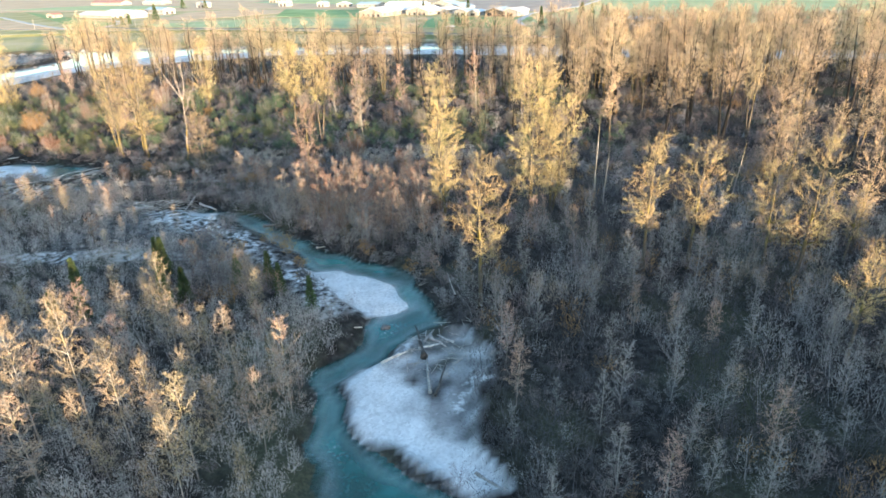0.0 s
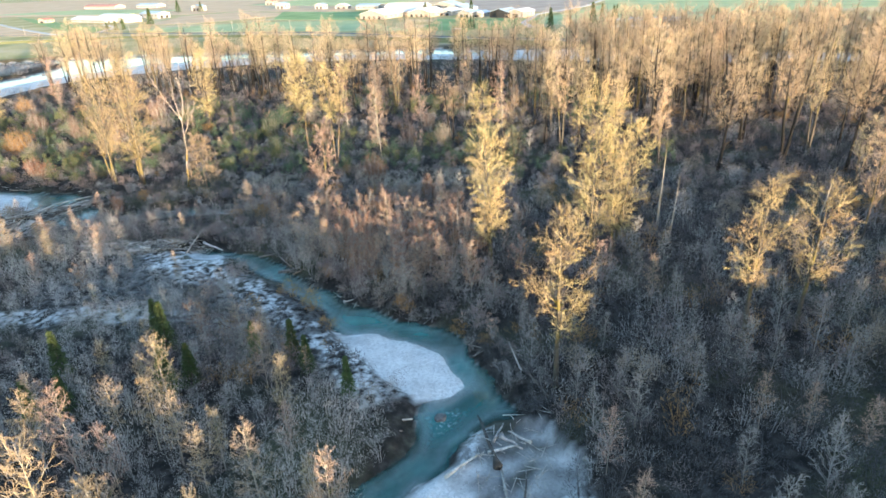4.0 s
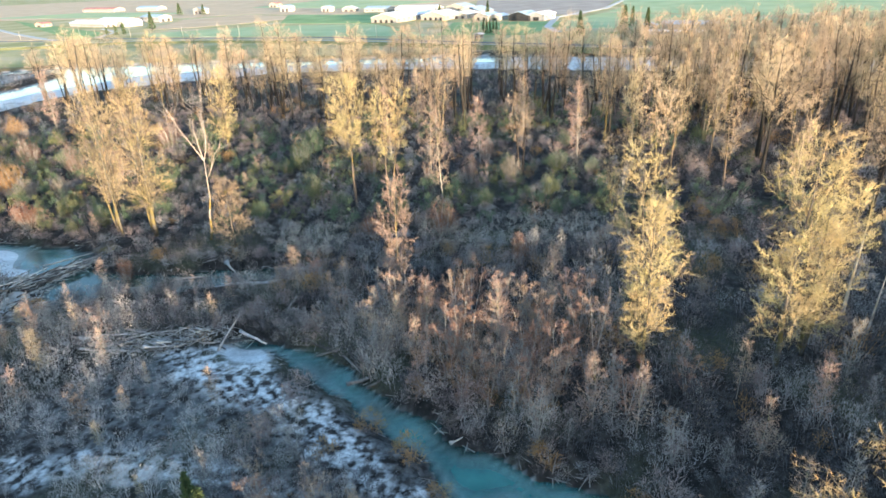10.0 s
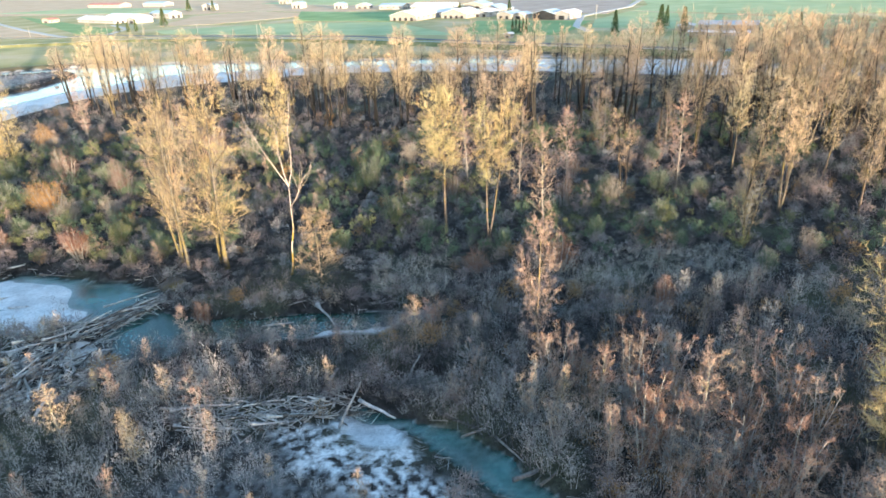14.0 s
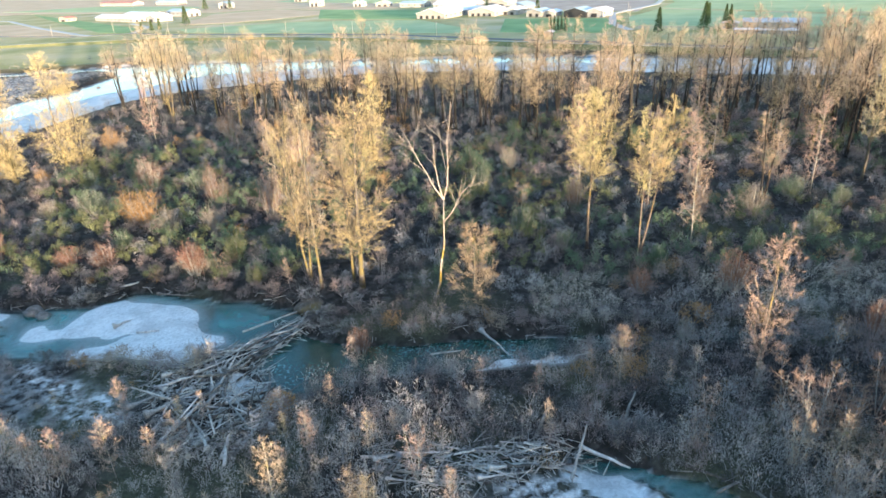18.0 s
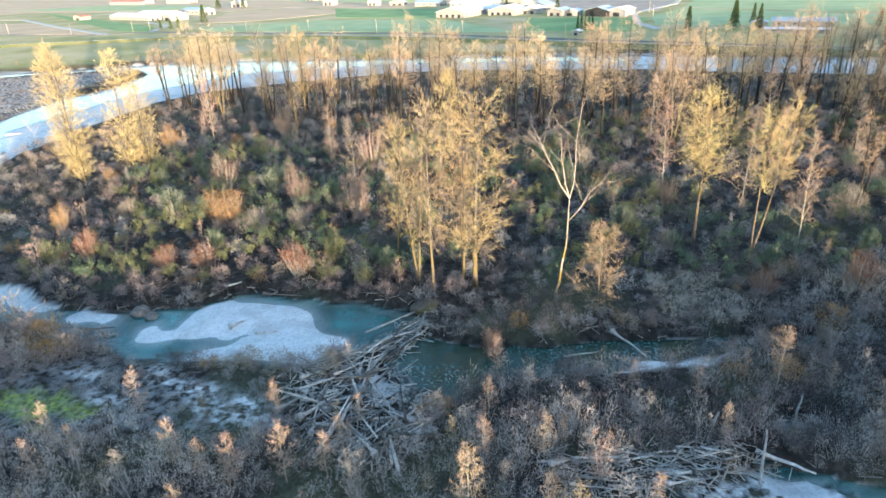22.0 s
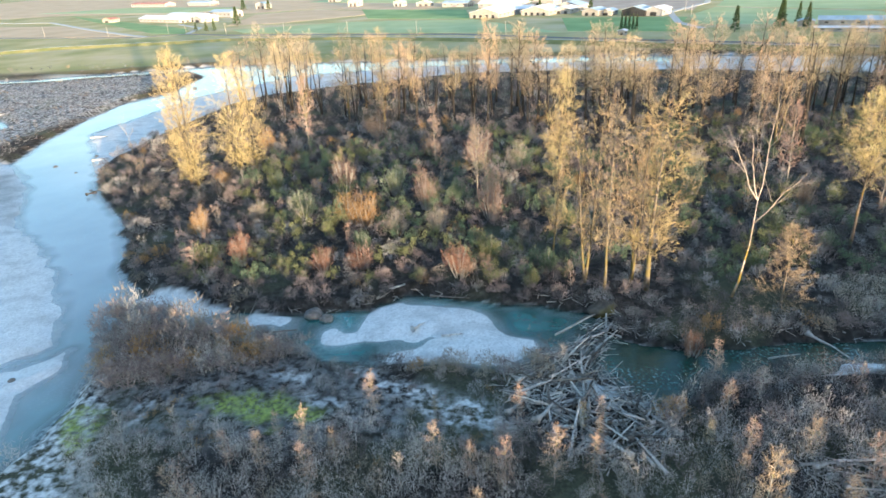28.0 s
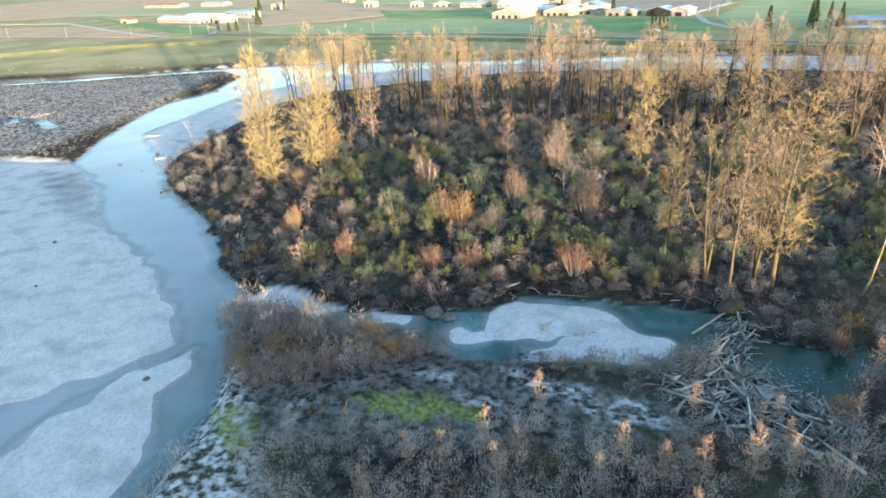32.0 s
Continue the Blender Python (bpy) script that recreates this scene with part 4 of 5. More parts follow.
def shrub(seed, stems, n, height, spread, tw_len, tw_w, upright=0.0):
    """A bare bush: a few stems and a rounded, lumpy cloud of fine twigs."""
    rng = np.random.default_rng(seed)
    h = Heap()
    a, q = rng.uniform(0, 6.28, stems), np.sqrt(rng.uniform(0, 1, stems))
    tips = np.stack([np.cos(a) * q * spread * 0.8, np.sin(a) * q * spread * 0.8, height * (1 - 0.45 * q * q) * rng.uniform(0.75, 1.05, stems)], 1)
    roots = tips * [0.25 + 0.5 * upright, 0.25 + 0.5 * upright, 0]
    h.slivers(roots, tips - roots, 0.045, rng)
    k = rng.integers(0, stems, n)
    y = rng.uniform(0.2, 1.0, n) ** 0.7
    p = roots[k] + (tips - roots)[k] * y[:, None] + rng.normal(0, 0.17 * spread * (1 - 0.5 * upright), (n, 3)) * [1, 1, 0.8]
    p[:, 2] = np.maximum(p[:, 2], 0.05)
    w = p / [spread, spread, height] * [0.6, 0.6, 0.5] + rng.normal(0, 0.45, (n, 3)) + [0, 0, 0.2 + 0.4 * upright]
    w /= np.linalg.norm(w, axis=1)[:, None]
    h.slivers(p, w * (rng.uniform(0.5, 1.2, n) * tw_len)[:, None], tw_w, rng)
    return h.arrays()


def leafy(seed, n):
    """A bush in first leaf: lumps of many small leaves."""
    rng = np.random.default_rng(seed)
    h = Heap()
    lumps = rng.normal(0, 0.8, (14, 3)) * [1, 1, 0.55] + [0, 0, 1.5]
    size = rng.uniform(0.3, 0.6, 14)
    k = rng.integers(0, 14, n)
    p = rng.normal(0, 1, (n, 3))
    p = lumps[k] + p / np.linalg.norm(p, axis=1)[:, None] * (size[k] * rng.uniform(0.5, 1.05, n))[:, None]
    p[:, 2] = np.maximum(p[:, 2], 0.1)
    h.slivers(p, rng.normal(0, 0.08, (n, 3)) + [0, 0, 0.04], 0.08, rng)
    return h.arrays()


def dome(seed, n):
    """A rounded bare bush: lumps of short twigs that point outwards."""
    rng = np.random.default_rng(seed)
    h = Heap()
    m = 11
    a = rng.uniform(0, 6.28, m)
    q = np.sqrt(rng.uniform(0, 1, m))
    lumps = np.stack([np.cos(a) * q * 1.35, np.sin(a) * q * 1.35, (1 - 0.6 * q) * rng.uniform(1.3, 2.3, m)], 1)
    size = rng.uniform(0.45, 0.85, m)
    h.slivers(lumps * [0.2, 0.2, 0], lumps * [0.9, 0.9, 1.0], 0.07, rng)
    k = rng.integers(0, m, n)
    d = rng.normal(0, 1, (n, 3)) + [0, 0, 0.35]
    d /= np.linalg.norm(d, axis=1)[:, None]
    p = lumps[k] + d * (size[k] * rng.uniform(0.35, 0.95, n))[:, None]
    p[:, 2] = np.maximum(p[:, 2], 0.05)
    h.slivers(p, (d * 0.8 + rng.normal(0, 0.45, (n, 3)) + [0, 0, 0.25]) * rng.uniform(0.18, 0.4, n)[:, None], 0.06, rng)
    return h.arrays()


def plume(seed, n, height, r):
    """A feathery upright bush: a few close stems with short twigs that climb."""
    rng = np.random.default_rng(seed)
    h = Heap()
    m = 5
    foot = rng.normal(0, 0.35 * r, (m, 3)) * [1, 1, 0]
    tip = foot * 2.2 + rng.normal(0, 0.3 * r, (m, 3)) * [1, 1, 0] + np.stack([0 * np.arange(m), 0 * np.arange(m), height * rng.uniform(0.65, 1.05, m)], 1)
    h.slivers(foot, tip - foot, 0.06, rng)
    k = rng.integers(0, m, n)
    y = rng.uniform(0.12, 1.0, n)
    a = rng.uniform(0, 6.28, n)
    out = np.stack([np.cos(a), np.sin(a), 0 * a], 1)
    q = (0.85 * r * np.sin(np.pi * (0.12 + 0.86 * y)) ** 0.8 * np.sqrt(rng.uniform(0.05, 1, n)))[:, None]
    p = foot[k] + (tip - foot)[k] * y[:, None] + out * q
    w = out * 0.5 + rng.normal(0, 0.35, (n, 3)) + [0, 0, 0.75]
    h.slivers(p, w * rng.uniform(0.2, 0.55, n)[:, None], 0.05, rng)
    return h.arrays()


SHRUBS = [plume(200 + k, 190, 3.4, 1.1) for k in range(6)] + [shrub(210 + k, 8, 190, 2.6, 1.9, 0.42, 0.05) for k in range(4)]
BRUSH = [plume(220 + k, 210, 3.4, 0.9) for k in range(6)] + [shrub(226 + k, 8, 170, 2.6, 1.7, 0.42, 0.045) for k in range(4)]
DOMES = [dome(230 + k, 480) for k in range(6)]
UNDER = [shrub(260 + k, 7, 210, 3.0, 1.9, 0.42, 0.06) for k in range(6)]
SPARSE = [shrub(240 + k, 6, 110, 3.0, 2.1, 0.8, 0.06) for k in range(5)]
LEAFY = [leafy(250 + k, 900) for k in range(4)]


def thicket(name, pts, mats, weights, h0, h1, label, seed, templates):
    r = np.random.default_rng(seed)
    V, T, I, n = [], [], [], 0
    at = np.array(pts)
    swell = 1 + 0.3 * ripple(at[:, 0], at[:, 1], 0.16, seed + 50)
    tone = 0.5 + 0.42 * ripple(at[:, 0], at[:, 1], 0.2, seed + 90) + r.normal(0, 0.2, len(at))
    bounds = np.cumsum(weights)[:-1]
    for (x, y, z), rise, hue in zip(pts, swell, tone):
        v, t = templates[r.integers(len(templates))]
        a, k = r.uniform(0, 6.28), r.uniform(h0, h1) * max(rise, 0.55) / 3.0
        c, s = np.cos(a) * k ** 0.7, np.sin(a) * k ** 0.7
        V.append(np.stack([v[:, 0] * c - v[:, 1] * s + x, v[:, 0] * s + v[:, 1] * c + y, v[:, 2] * k + z - 0.1], 1))
        T.append(t + n)
        I.append(np.full(len(t), int(np.searchsorted(bounds, hue))))
        n += len(v)
    me = tri_mesh(name, np.concatenate(V), np.concatenate(T), [M[m] for m in mats], np.concatenate(I))
    return tagged(new(name, me), label, "bushes", kind="stuff")


near = ("shrub_grey", "shrub_pale", "shrub_mauve", "shrub_tan")
bare = ("shrub_grey", "shrub_shade", "shrub_mauve", "shrub_tan", "shrub_orange")
low = lambda x, y, w, o: (w < -0.5) & (o < 0.2)
clear = lambda x, y, w, o: (w < -0.5) & (o < 0.2) & (inside(MOSS[0], x, y) < 0) & (inside(JAM, x, y) < 0.5) & (inside(PILE, x, y) < 0.5)
JAM = [(-105.5, 163.5), (-110.5, 158.5), (-117, 151), (-124, 143), (-118, 134), (-112.6, 128.6), (-105, 131), (-103.5, 139), (-111, 149), (-107, 157)]
PILE = [(-91, 129.4), (-79, 131), (-70, 132.4), (-66.5, 130), (-75.5, 126), (-86, 125)]
straw = lambda x, y: (x > -70) & (x < 4) & (y > 157) & (y < 176) & (ripple(x, y, 0.16, 41) > -0.1)
thicket("thicket", scatter(12000, -125, -22, 36, 136, 1.55, 301, lambda x, y, w, o: clear(x, y, w, o) & (inside(LOWBANK, x, y) < 0)), near, (0.06, 0.74, 0.14, 0.06), 1.2, 3.8, "dense grey bare thicket on the near bank", 1, BRUSH)
thicket("scrub", scatter(1400, -80, -22, 78, 130, 1.7, 336, lambda x, y, w, o: (w < -0.3) & (o < 0.6) & (inside(LOWBANK, x, y) > 0)), bare, (0.4, 0.24, 0.3, 0.06, 0.0), 0.4, 1.3, "low dead scrub on the silty stream bank", 36, BRUSH)
# darker twig mix here: shade under the cottonwoods is put into the colours
thicket("thicket", scatter(9000, -6, 75, 36, 135, 1.7, 302, low), bare, (0.28, 0.47, 0.2, 0.05, 0.0), 2.0, 5.0, "dense bare undergrowth below the cottonwoods, shade put into its dark twigs", 2, SHRUBS)
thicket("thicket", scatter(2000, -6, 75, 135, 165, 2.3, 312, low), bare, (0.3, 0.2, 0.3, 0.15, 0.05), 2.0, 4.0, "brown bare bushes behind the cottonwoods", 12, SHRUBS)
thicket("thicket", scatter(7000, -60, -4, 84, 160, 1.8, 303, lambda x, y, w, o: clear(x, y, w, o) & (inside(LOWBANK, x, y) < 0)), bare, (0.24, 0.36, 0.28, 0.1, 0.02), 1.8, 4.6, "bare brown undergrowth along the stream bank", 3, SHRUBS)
thicket("thicket", scatter(4000, -125, -55, 128, 160, 1.7, 304, clear), bare, (0.42, 0.16, 0.3, 0.1, 0.02), 1.6, 4.0, "bare bushes between the stream and the side channel", 4, SHRUBS)
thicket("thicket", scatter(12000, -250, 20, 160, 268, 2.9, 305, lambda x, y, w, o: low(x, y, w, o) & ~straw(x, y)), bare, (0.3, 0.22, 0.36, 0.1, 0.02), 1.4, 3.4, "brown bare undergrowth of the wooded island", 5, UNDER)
thicket("bushes", scatter(6000, -245, -100, 164, 292, 4.6, 325, low), bare, (0.2, 0.2, 0.46, 0.1, 0.04), 2.4, 5.2, "rounded bare bushes with reddish and tan twigs", 25, DOMES)
thicket("bushes", scatter(6000, -100, 20, 164, 292, 4.4, 335, lambda x, y, w, o: low(x, y, w, o) & ~straw(x, y)), bare, (0.32, 0.2, 0.38, 0.08, 0.02), 2.2, 4.6, "rounded dark bare bushes beyond the side channel", 35, DOMES)
thicket("bushes", scatter(600, -56, 70, 86, 160, 6.0, 326, clear), bare, (0.2, 0.15, 0.3, 0.25, 0.1), 3.5, 6.0, "rounded bare bushes below the cottonwoods", 26, DOMES)
thicket("bushes", scatter(500, -104, -45, 133, 156, 4.6, 327, clear), bare, (0.4, 0.14, 0.32, 0.12, 0.02), 2.8, 5.0, "rounded bare bushes beside the side channel", 27, DOMES)
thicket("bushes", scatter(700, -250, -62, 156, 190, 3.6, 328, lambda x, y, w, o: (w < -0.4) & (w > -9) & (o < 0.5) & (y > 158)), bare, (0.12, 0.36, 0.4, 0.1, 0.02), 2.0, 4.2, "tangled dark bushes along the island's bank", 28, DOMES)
thicket("bushes", scatter(600, -187, -148, 141, 164, 2.4, 329, lambda x, y, w, o: inside(SPITWOOD, x, y) > -0.5), bare, (0.04, 0.1, 0.5, 0.14, 0.22), 4.6, 8.2, "dense reddish bare bushes on the spit's tip", 29, DOMES)
thicket("bushes", scatter(400, -148, -118, 143, 152, 2.4, 330, lambda x, y, w, o: (w < -0.3) & (o < 0.3) & (y > 145.5 - 0.1 * (x + 130))), bare, (0.2, 0.15, 0.3, 0.35, 0.0), 2.4, 4.2, "low brown bushes behind the gravel bar", 30, DOMES)
thicket("green_bushes", scatter(1600, -190, 40, 172, 280, 4.4, 315, lambda x, y, w, o: (w < -1) & (o < 0.2) & (ripple(x, y, 0.05, 21) > -0.3)), ("shrub_green", "shrub_olive"), (0.55, 0.45), 3.4, 6.4, "budding green bushes in the island's undergrowth", 15, LEAFY)
thicket("thicket", scatter(6000, -250, 160, 255, 400, 3.4, 306, low), bare, (0.27, 0.25, 0.3, 0.13, 0.05), 2.2, 4.6, "brown undergrowth below the tall trees", 6, SPARSE)
thicket("thicket", scatter(6000, -187, -125, 96, 164, 1.35, 307, lambda x, y, w, o: (w < -0.5) & (o < 0.2) & ((y < 133 + 2 * np.sin(x * 0.3)) | (y > 150) | (inside(SPITWOOD, x, y) > 0))), near, (0.06, 0.74, 0.14, 0.06), 1.4, 3.8, "bare grey bushes on the spit", 7, BRUSH)
thicket("thicket", scatter(13000, -480, -285, 255, 440, 1.5, 308, lambda x, y, w, o: w < -0.8), bare, (0.6, 0.05, 0.3, 0.05, 0.0), 0.5, 1.3, "low grey scrub on the gravel island", 8, SPARSE)
thicket("thicket", scatter(5000, 20, 110, 160, 262, 2.6, 311, low), bare, (0.25, 0.25, 0.3, 0.15, 0.05), 2.0, 4.4, "brown undergrowth at the edge of the deep wood", 11, UNDER)
thicket("bushes", scatter(300, 14, 110, 150, 262, 6.5, 331, low), bare, (0.15, 0.2, 0.3, 0.25, 0.1), 3.5, 6.5, "rounded bare bushes at the edge of the deep wood", 31, DOMES)
thicket("bushes", scatter(900, -108, -14, 130, 166, 2.5, 332, lambda x, y, w, o: (w < 0.25) & (w > -4) & (o < 0.2) & (y < 162) & (inside(JAM, x, y) < 0) & (inside(PILE, x, y) < 0)), bare, (0.46, 0.1, 0.28, 0.14, 0.02), 2.2, 4.4, "tangled bushes overhanging the side channel", 32, DOMES)
thicket("bushes", scatter(700, -62, 0, 66, 130, 2.3, 333, lambda x, y, w, o: (inside(LOWBANK, x, y) < -2) & (w < 0.2) & (w > -2.6) & (o < -0.5) & (x + 0.55 * y > 24)), bare, (0.42, 0.26, 0.22, 0.1, 0.0), 1.8, 3.6, "bushes overhanging the undercut bank", 33, DOMES)
thicket("thicket", scatter(1500, 75, 330, 60, 345, 4.5, 309, low), bare, (0.27, 0.25, 0.3, 0.13, 0.05), 2.5, 5.0, "undergrowth of the deep wood", 9, SPARSE)
thicket("scrub", scatter(2600, -70, 4, 157, 176, 1.3, 318, lambda x, y, w, o: (w < -0.6) & straw(x, y)), ("shrub_straw", "shrub_pale"), (0.7, 0.3), 1.0, 2.6, "pale dead brush behind the side channel", 18, SPARSE)
thicket("bushes", scatter(700, -180, -120, 130, 150, 3.0, 334, lambda x, y, w, o: (w < -1) & (o < -0.3) & (inside(MOSS[0], x, y) < -0.5)), bare, (0.45, 0.08, 0.32, 0.15, 0.0), 0.9, 2.2, "low brown bushes on the mossy spit", 34, DOMES)
thicket("scrub", scatter(2500, -182, -122, 128, 151, 1.6, 317, lambda x, y, w, o: (w < -1) & (o < 0.6)), bare, (0.5, 0.1, 0.3, 0.1, 0.0), 0.5, 1.5, "low brown scrub on the mossy spit", 17, SPARSE)
thicket("scrub", scatter(900, -460, 300, 420, 520, 5.0, 310, lambda x, y, w, o: (w < -2) & (y < 492 - 0.1 * x - 0.0003 * x * x)), bare, (0.15, 0.2, 0.3, 0.25, 0.1), 1.2, 3.6, "leafless scrub along the far bank", 10, SPARSE)

# ---- single bushes of the island ----
def bush_meshes(seed, material, leaf):
    """A rounded bush 1 m high and 1 m across: stems, and the twigs or leaves of its uneven outline."""
    rng = np.random.default_rng(seed)
    stems, cover = Heap(), Heap()
    m = 26
    a, q = rng.uniform(0, 6.28, m), np.sqrt(rng.uniform(0, 1, m))
    tips = np.stack([np.cos(a) * q * 0.36, np.sin(a) * q * 0.36, (1 - 0.5 * q * q) * rng.uniform(0.6, 0.92, m)], 1)
    feet = tips * [0.3, 0.3, 0] - [0, 0, 0.05]
    for p, t in zip(feet, tips):
        stems.tube([p, (p + t) / 2 + rng.normal(0, 0.02, 3), t], [0.012, 0.008, 0.003], 3)
    n = 2600 if leaf else 1900
    k = rng.integers(0, m, n)
    d = rng.normal(0, 1, (n, 3)) + [0, 0, 0.3]
    d /= np.linalg.norm(d, axis=1)[:, None]
    size = rng.uniform(0.09, 0.17, m)
    along = rng.uniform(0.35, 1.0, n)[:, None]
    p = feet[k] + (tips - feet)[k] * along + d * (size[k] * rng.uniform(0.2, 1.0, n))[:, None]
    p[:, 2] = np.maximum(p[:, 2], 0.02)
    if leaf:
        cover.slivers(p, rng.normal(0, 0.022, (n, 3)) + [0, 0, 0.008], 0.022, rng)
    else:
        cover.slivers(p, (d * 0.9 + rng.normal(0, 0.4, (n, 3)) + [0, 0, 0.25]) * rng.uniform(0.04, 0.09, n)[:, None], 0.009, rng)
    return tri_mesh("stem", *stems.arrays(), [M["bark_grey"]]), tri_mesh("crown", *cover.arrays(), [M[material]])


def bushes_of(material, leaf, label, rows):
    made = [bush_meshes(800 + 7 * len(label) + k, material, leaf) for k in range(3)]
    for k, (x, y, high, wide) in enumerate(rows):
        e = new("bush")
        w = min(wide, 1.2 * high)
        e.matrix_world = pose(x, y, height_at(x, y), 0, 0, k * 83) @ Matrix.Diagonal((w, w, high * 1.05, 1))
        tagged(e, label, "bush", "single bushes")
        new("stem", made[k % 3][0]).parent = e
        new("crown", made[k % 3][1]).parent = e


bushes_of("shrub_rust", False, "round bare bush with rust-red sunlit twigs", [(-173.6, 181.5, 8.8, 6.2), (-156.5, 178.1, 5.8, 6.5), (-149.6, 178.4, 5.8, 8.1), (-130.8, 175.2, 8.1, 8.7), (-23.3, 153.6, 7.1, 5.1), (-52.5, 167.6, 5.3, 6.5), (-96.5, 152.4, 5.8, 4.7), (-38.0, 167.5, 8.6, 8.5)])
bushes_of("shrub_orange", False, "round willow bush with bright orange twigs", [(-187.3, 195.1, 8.8, 5.7), (-152.1, 199.9, 9.3, 11.2), (-194.1, 261.1, 9.6, 8.1), (-195.7, 229.9, 5.6, 7.0), (-156.3, 202.0, 8.3, 10.6)])
bushes_of("shrub_pink", False, "tall bare bush with pinkish brown twigs", [(-161.6, 221.2, 11.6, 10.1), (-139.8, 209.5, 11.8, 7.9), (-124.8, 202.6, 12.8, 9.9), (-127.5, 239.7, 13.3, 11.6), (-161.4, 276.2, 10.3, 13.2), (-141.9, 254.6, 6.1, 7.6), (-28.2, 219.8, 7.1, 6.7), (-32.7, 200.6, 8.3, 6.0), (-58.0, 204.2, 8.6, 6.9)])
bushes_of("shrub_tan", False, "bare tan bush in the undergrowth", [(-117.4, 238.9, 8.6, 9.2), (-136.3, 196.7, 6.6, 7.2), (-178.1, 205.0, 5.6, 6.7), (-144.8, 195.2, 6.8, 7.5), (-71.1, 235.8, 7.8, 7.6), (6.5, 201.6, 6.6, 5.7), (-48.5, 156.1, 3.9, 5.0), (-22.1, 199.9, 7.8, 7.9), (7.9, 173.6, 5.8, 6.3)])
bushes_of("shrub_green", True, "dense bush in fresh green leaf", [(-151.1, 187.2, 4.8, 6.9), (-114.8, 177.0, 5.1, 5.3), (-116.0, 214.5, 4.3, 7.9), (-132.8, 215.5, 6.3, 7.5), (-78.1, 176.5, 5.6, 5.8), (-109.2, 198.7, 6.3, 5.9), (-116.9, 179.8, 4.1, 5.5), (-81.1, 236.4, 7.8, 8.5), (-46.9, 177.1, 5.1, 5.5), (-14.4, 176.5, 4.3, 4.3), (-81.8, 210.5, 5.6, 7.2), (-29.0, 181.1, 6.1, 5.8)])
bushes_of("shrub_sage", True, "rounded grey-green bush in first leaf", [(-167.8, 206.3, 8.3, 9.1), (-148.5, 220.4, 8.8, 13.5), (-179.3, 224.4, 6.1, 6.7), (-171.7, 233.0, 5.6, 7.8), (-70.2, 192.0, 8.1, 8.1), (-23.0, 202.8, 7.3, 9.5), (-9.7, 211.0, 6.6, 7.5), (-62.6, 184.9, 4.8, 6.5), (-5.8, 231.9, 5.8, 8.5), (-14.0, 190.2, 6.6, 6.7), (-2.1, 204.8, 5.6, 6.7), (-78.4, 214.5, 9.1, 9.0), (-2.8, 166.2, 5.6, 6.1)])
bushes_of("shrub_olive", True, "yellow-green budding bush in the undergrowth", [(-180.9, 181.2, 5.6, 7.7), (-125.6, 182.1, 5.8, 10.2), (-118.3, 171.1, 4.3, 3.9), (-127.4, 187.9, 4.6, 8.9)])

# ---- evergreens ----


def conifer_meshes(seed, H, R, n):
    rng = np.random.default_rng(seed)
    wood, needles = Heap(), Heap()
    wood.tube([(0, 0, -0.3), (0, 0, H * 0.5), (0, 0, H * 0.98)], [H * 0.014, H * 0.009, 0.01], 6)
    q = rng.uniform(0.04, 1, n) ** 0.75
    a = rng.uniform(0, 6.28, n)
    tier = 1 - 0.35 * (np.sin(q * 60) * 0.5 + 0.5)
    r = R * (1 - q) * tier + 0.1
    f = rng.uniform(0.25, 1, n)
    base = np.stack([np.cos(a) * r * f, np.sin(a) * r * f, q * H + 0.1 * r * (1 - f)], 1)
    way = np.stack([np.cos(a), np.sin(a), -0.25 + 0 * a], 1) * (0.25 + 0.3 * r)[:, None] * 0.8 + rng.normal(0, 0.08 * R, (n, 3))
    needles.slivers(base, way, 0.09 * R + 0.05, rng)
    return tri_mesh("trunk", *wood.arrays(), [M["bark"]], smooth=True), tri_mesh("crown", *needles.arrays(), [M["needle"]])


FIR = [conifer_meshes(500 + k, 10, 2.0, 1500) for k in range(3)]
for k, (x, y, h, wide) in enumerate([(-51, 82, 8, 1.2), (-55.5, 91.5, 8.5, 1.1), (-49, 84.5, 6.5, 1.3), (-65.3, 76.8, 6.5, 1.3), (-63, 79.5, 5.5, 1.4), (-67.5, 86, 7.5, 1.1), (-42.9, 91, 6, 1.2),
                                    (-58.5, 95, 7, 1.1), (-37, 89.5, 7, 1.1), (-34.5, 87, 6, 1.2), (-28, 81.5, 6.5, 1.0),
                                    (43, 528, 17, 1.2), (76, 536, 19, 1.3), (91, 531, 17, 1.0), (166, 525, 12, 1.2), (89, 568, 16, 1), (100, 564, 15, 1),
                                    (-382, 745, 19, 1.4), (-385, 692, 12, 1.2), (-392, 690, 10, 1.4), (-70, 745, 14, 1.3), (-20, 742, 16, 1.2), (-470, 1010, 18, 1.5), (-430, 1000, 15, 1.5),
                                    (-404, 694, 9, 1.4), (-26, 560, 12, 0.7), (-23.5, 559, 12, 0.7), (-21, 558, 11.5, 0.7), (-18.5, 557, 12, 0.7), (-16, 556, 11.5, 0.7)]):
    place_tree("conifer", FIR[k % 3], x, y, height_at(x, y), h, 10, k * 77, "small dark green conifer in the thicket" if y < 200 else "dark evergreen beside the farms", "conifer", "conifers", (0, 0), wide)

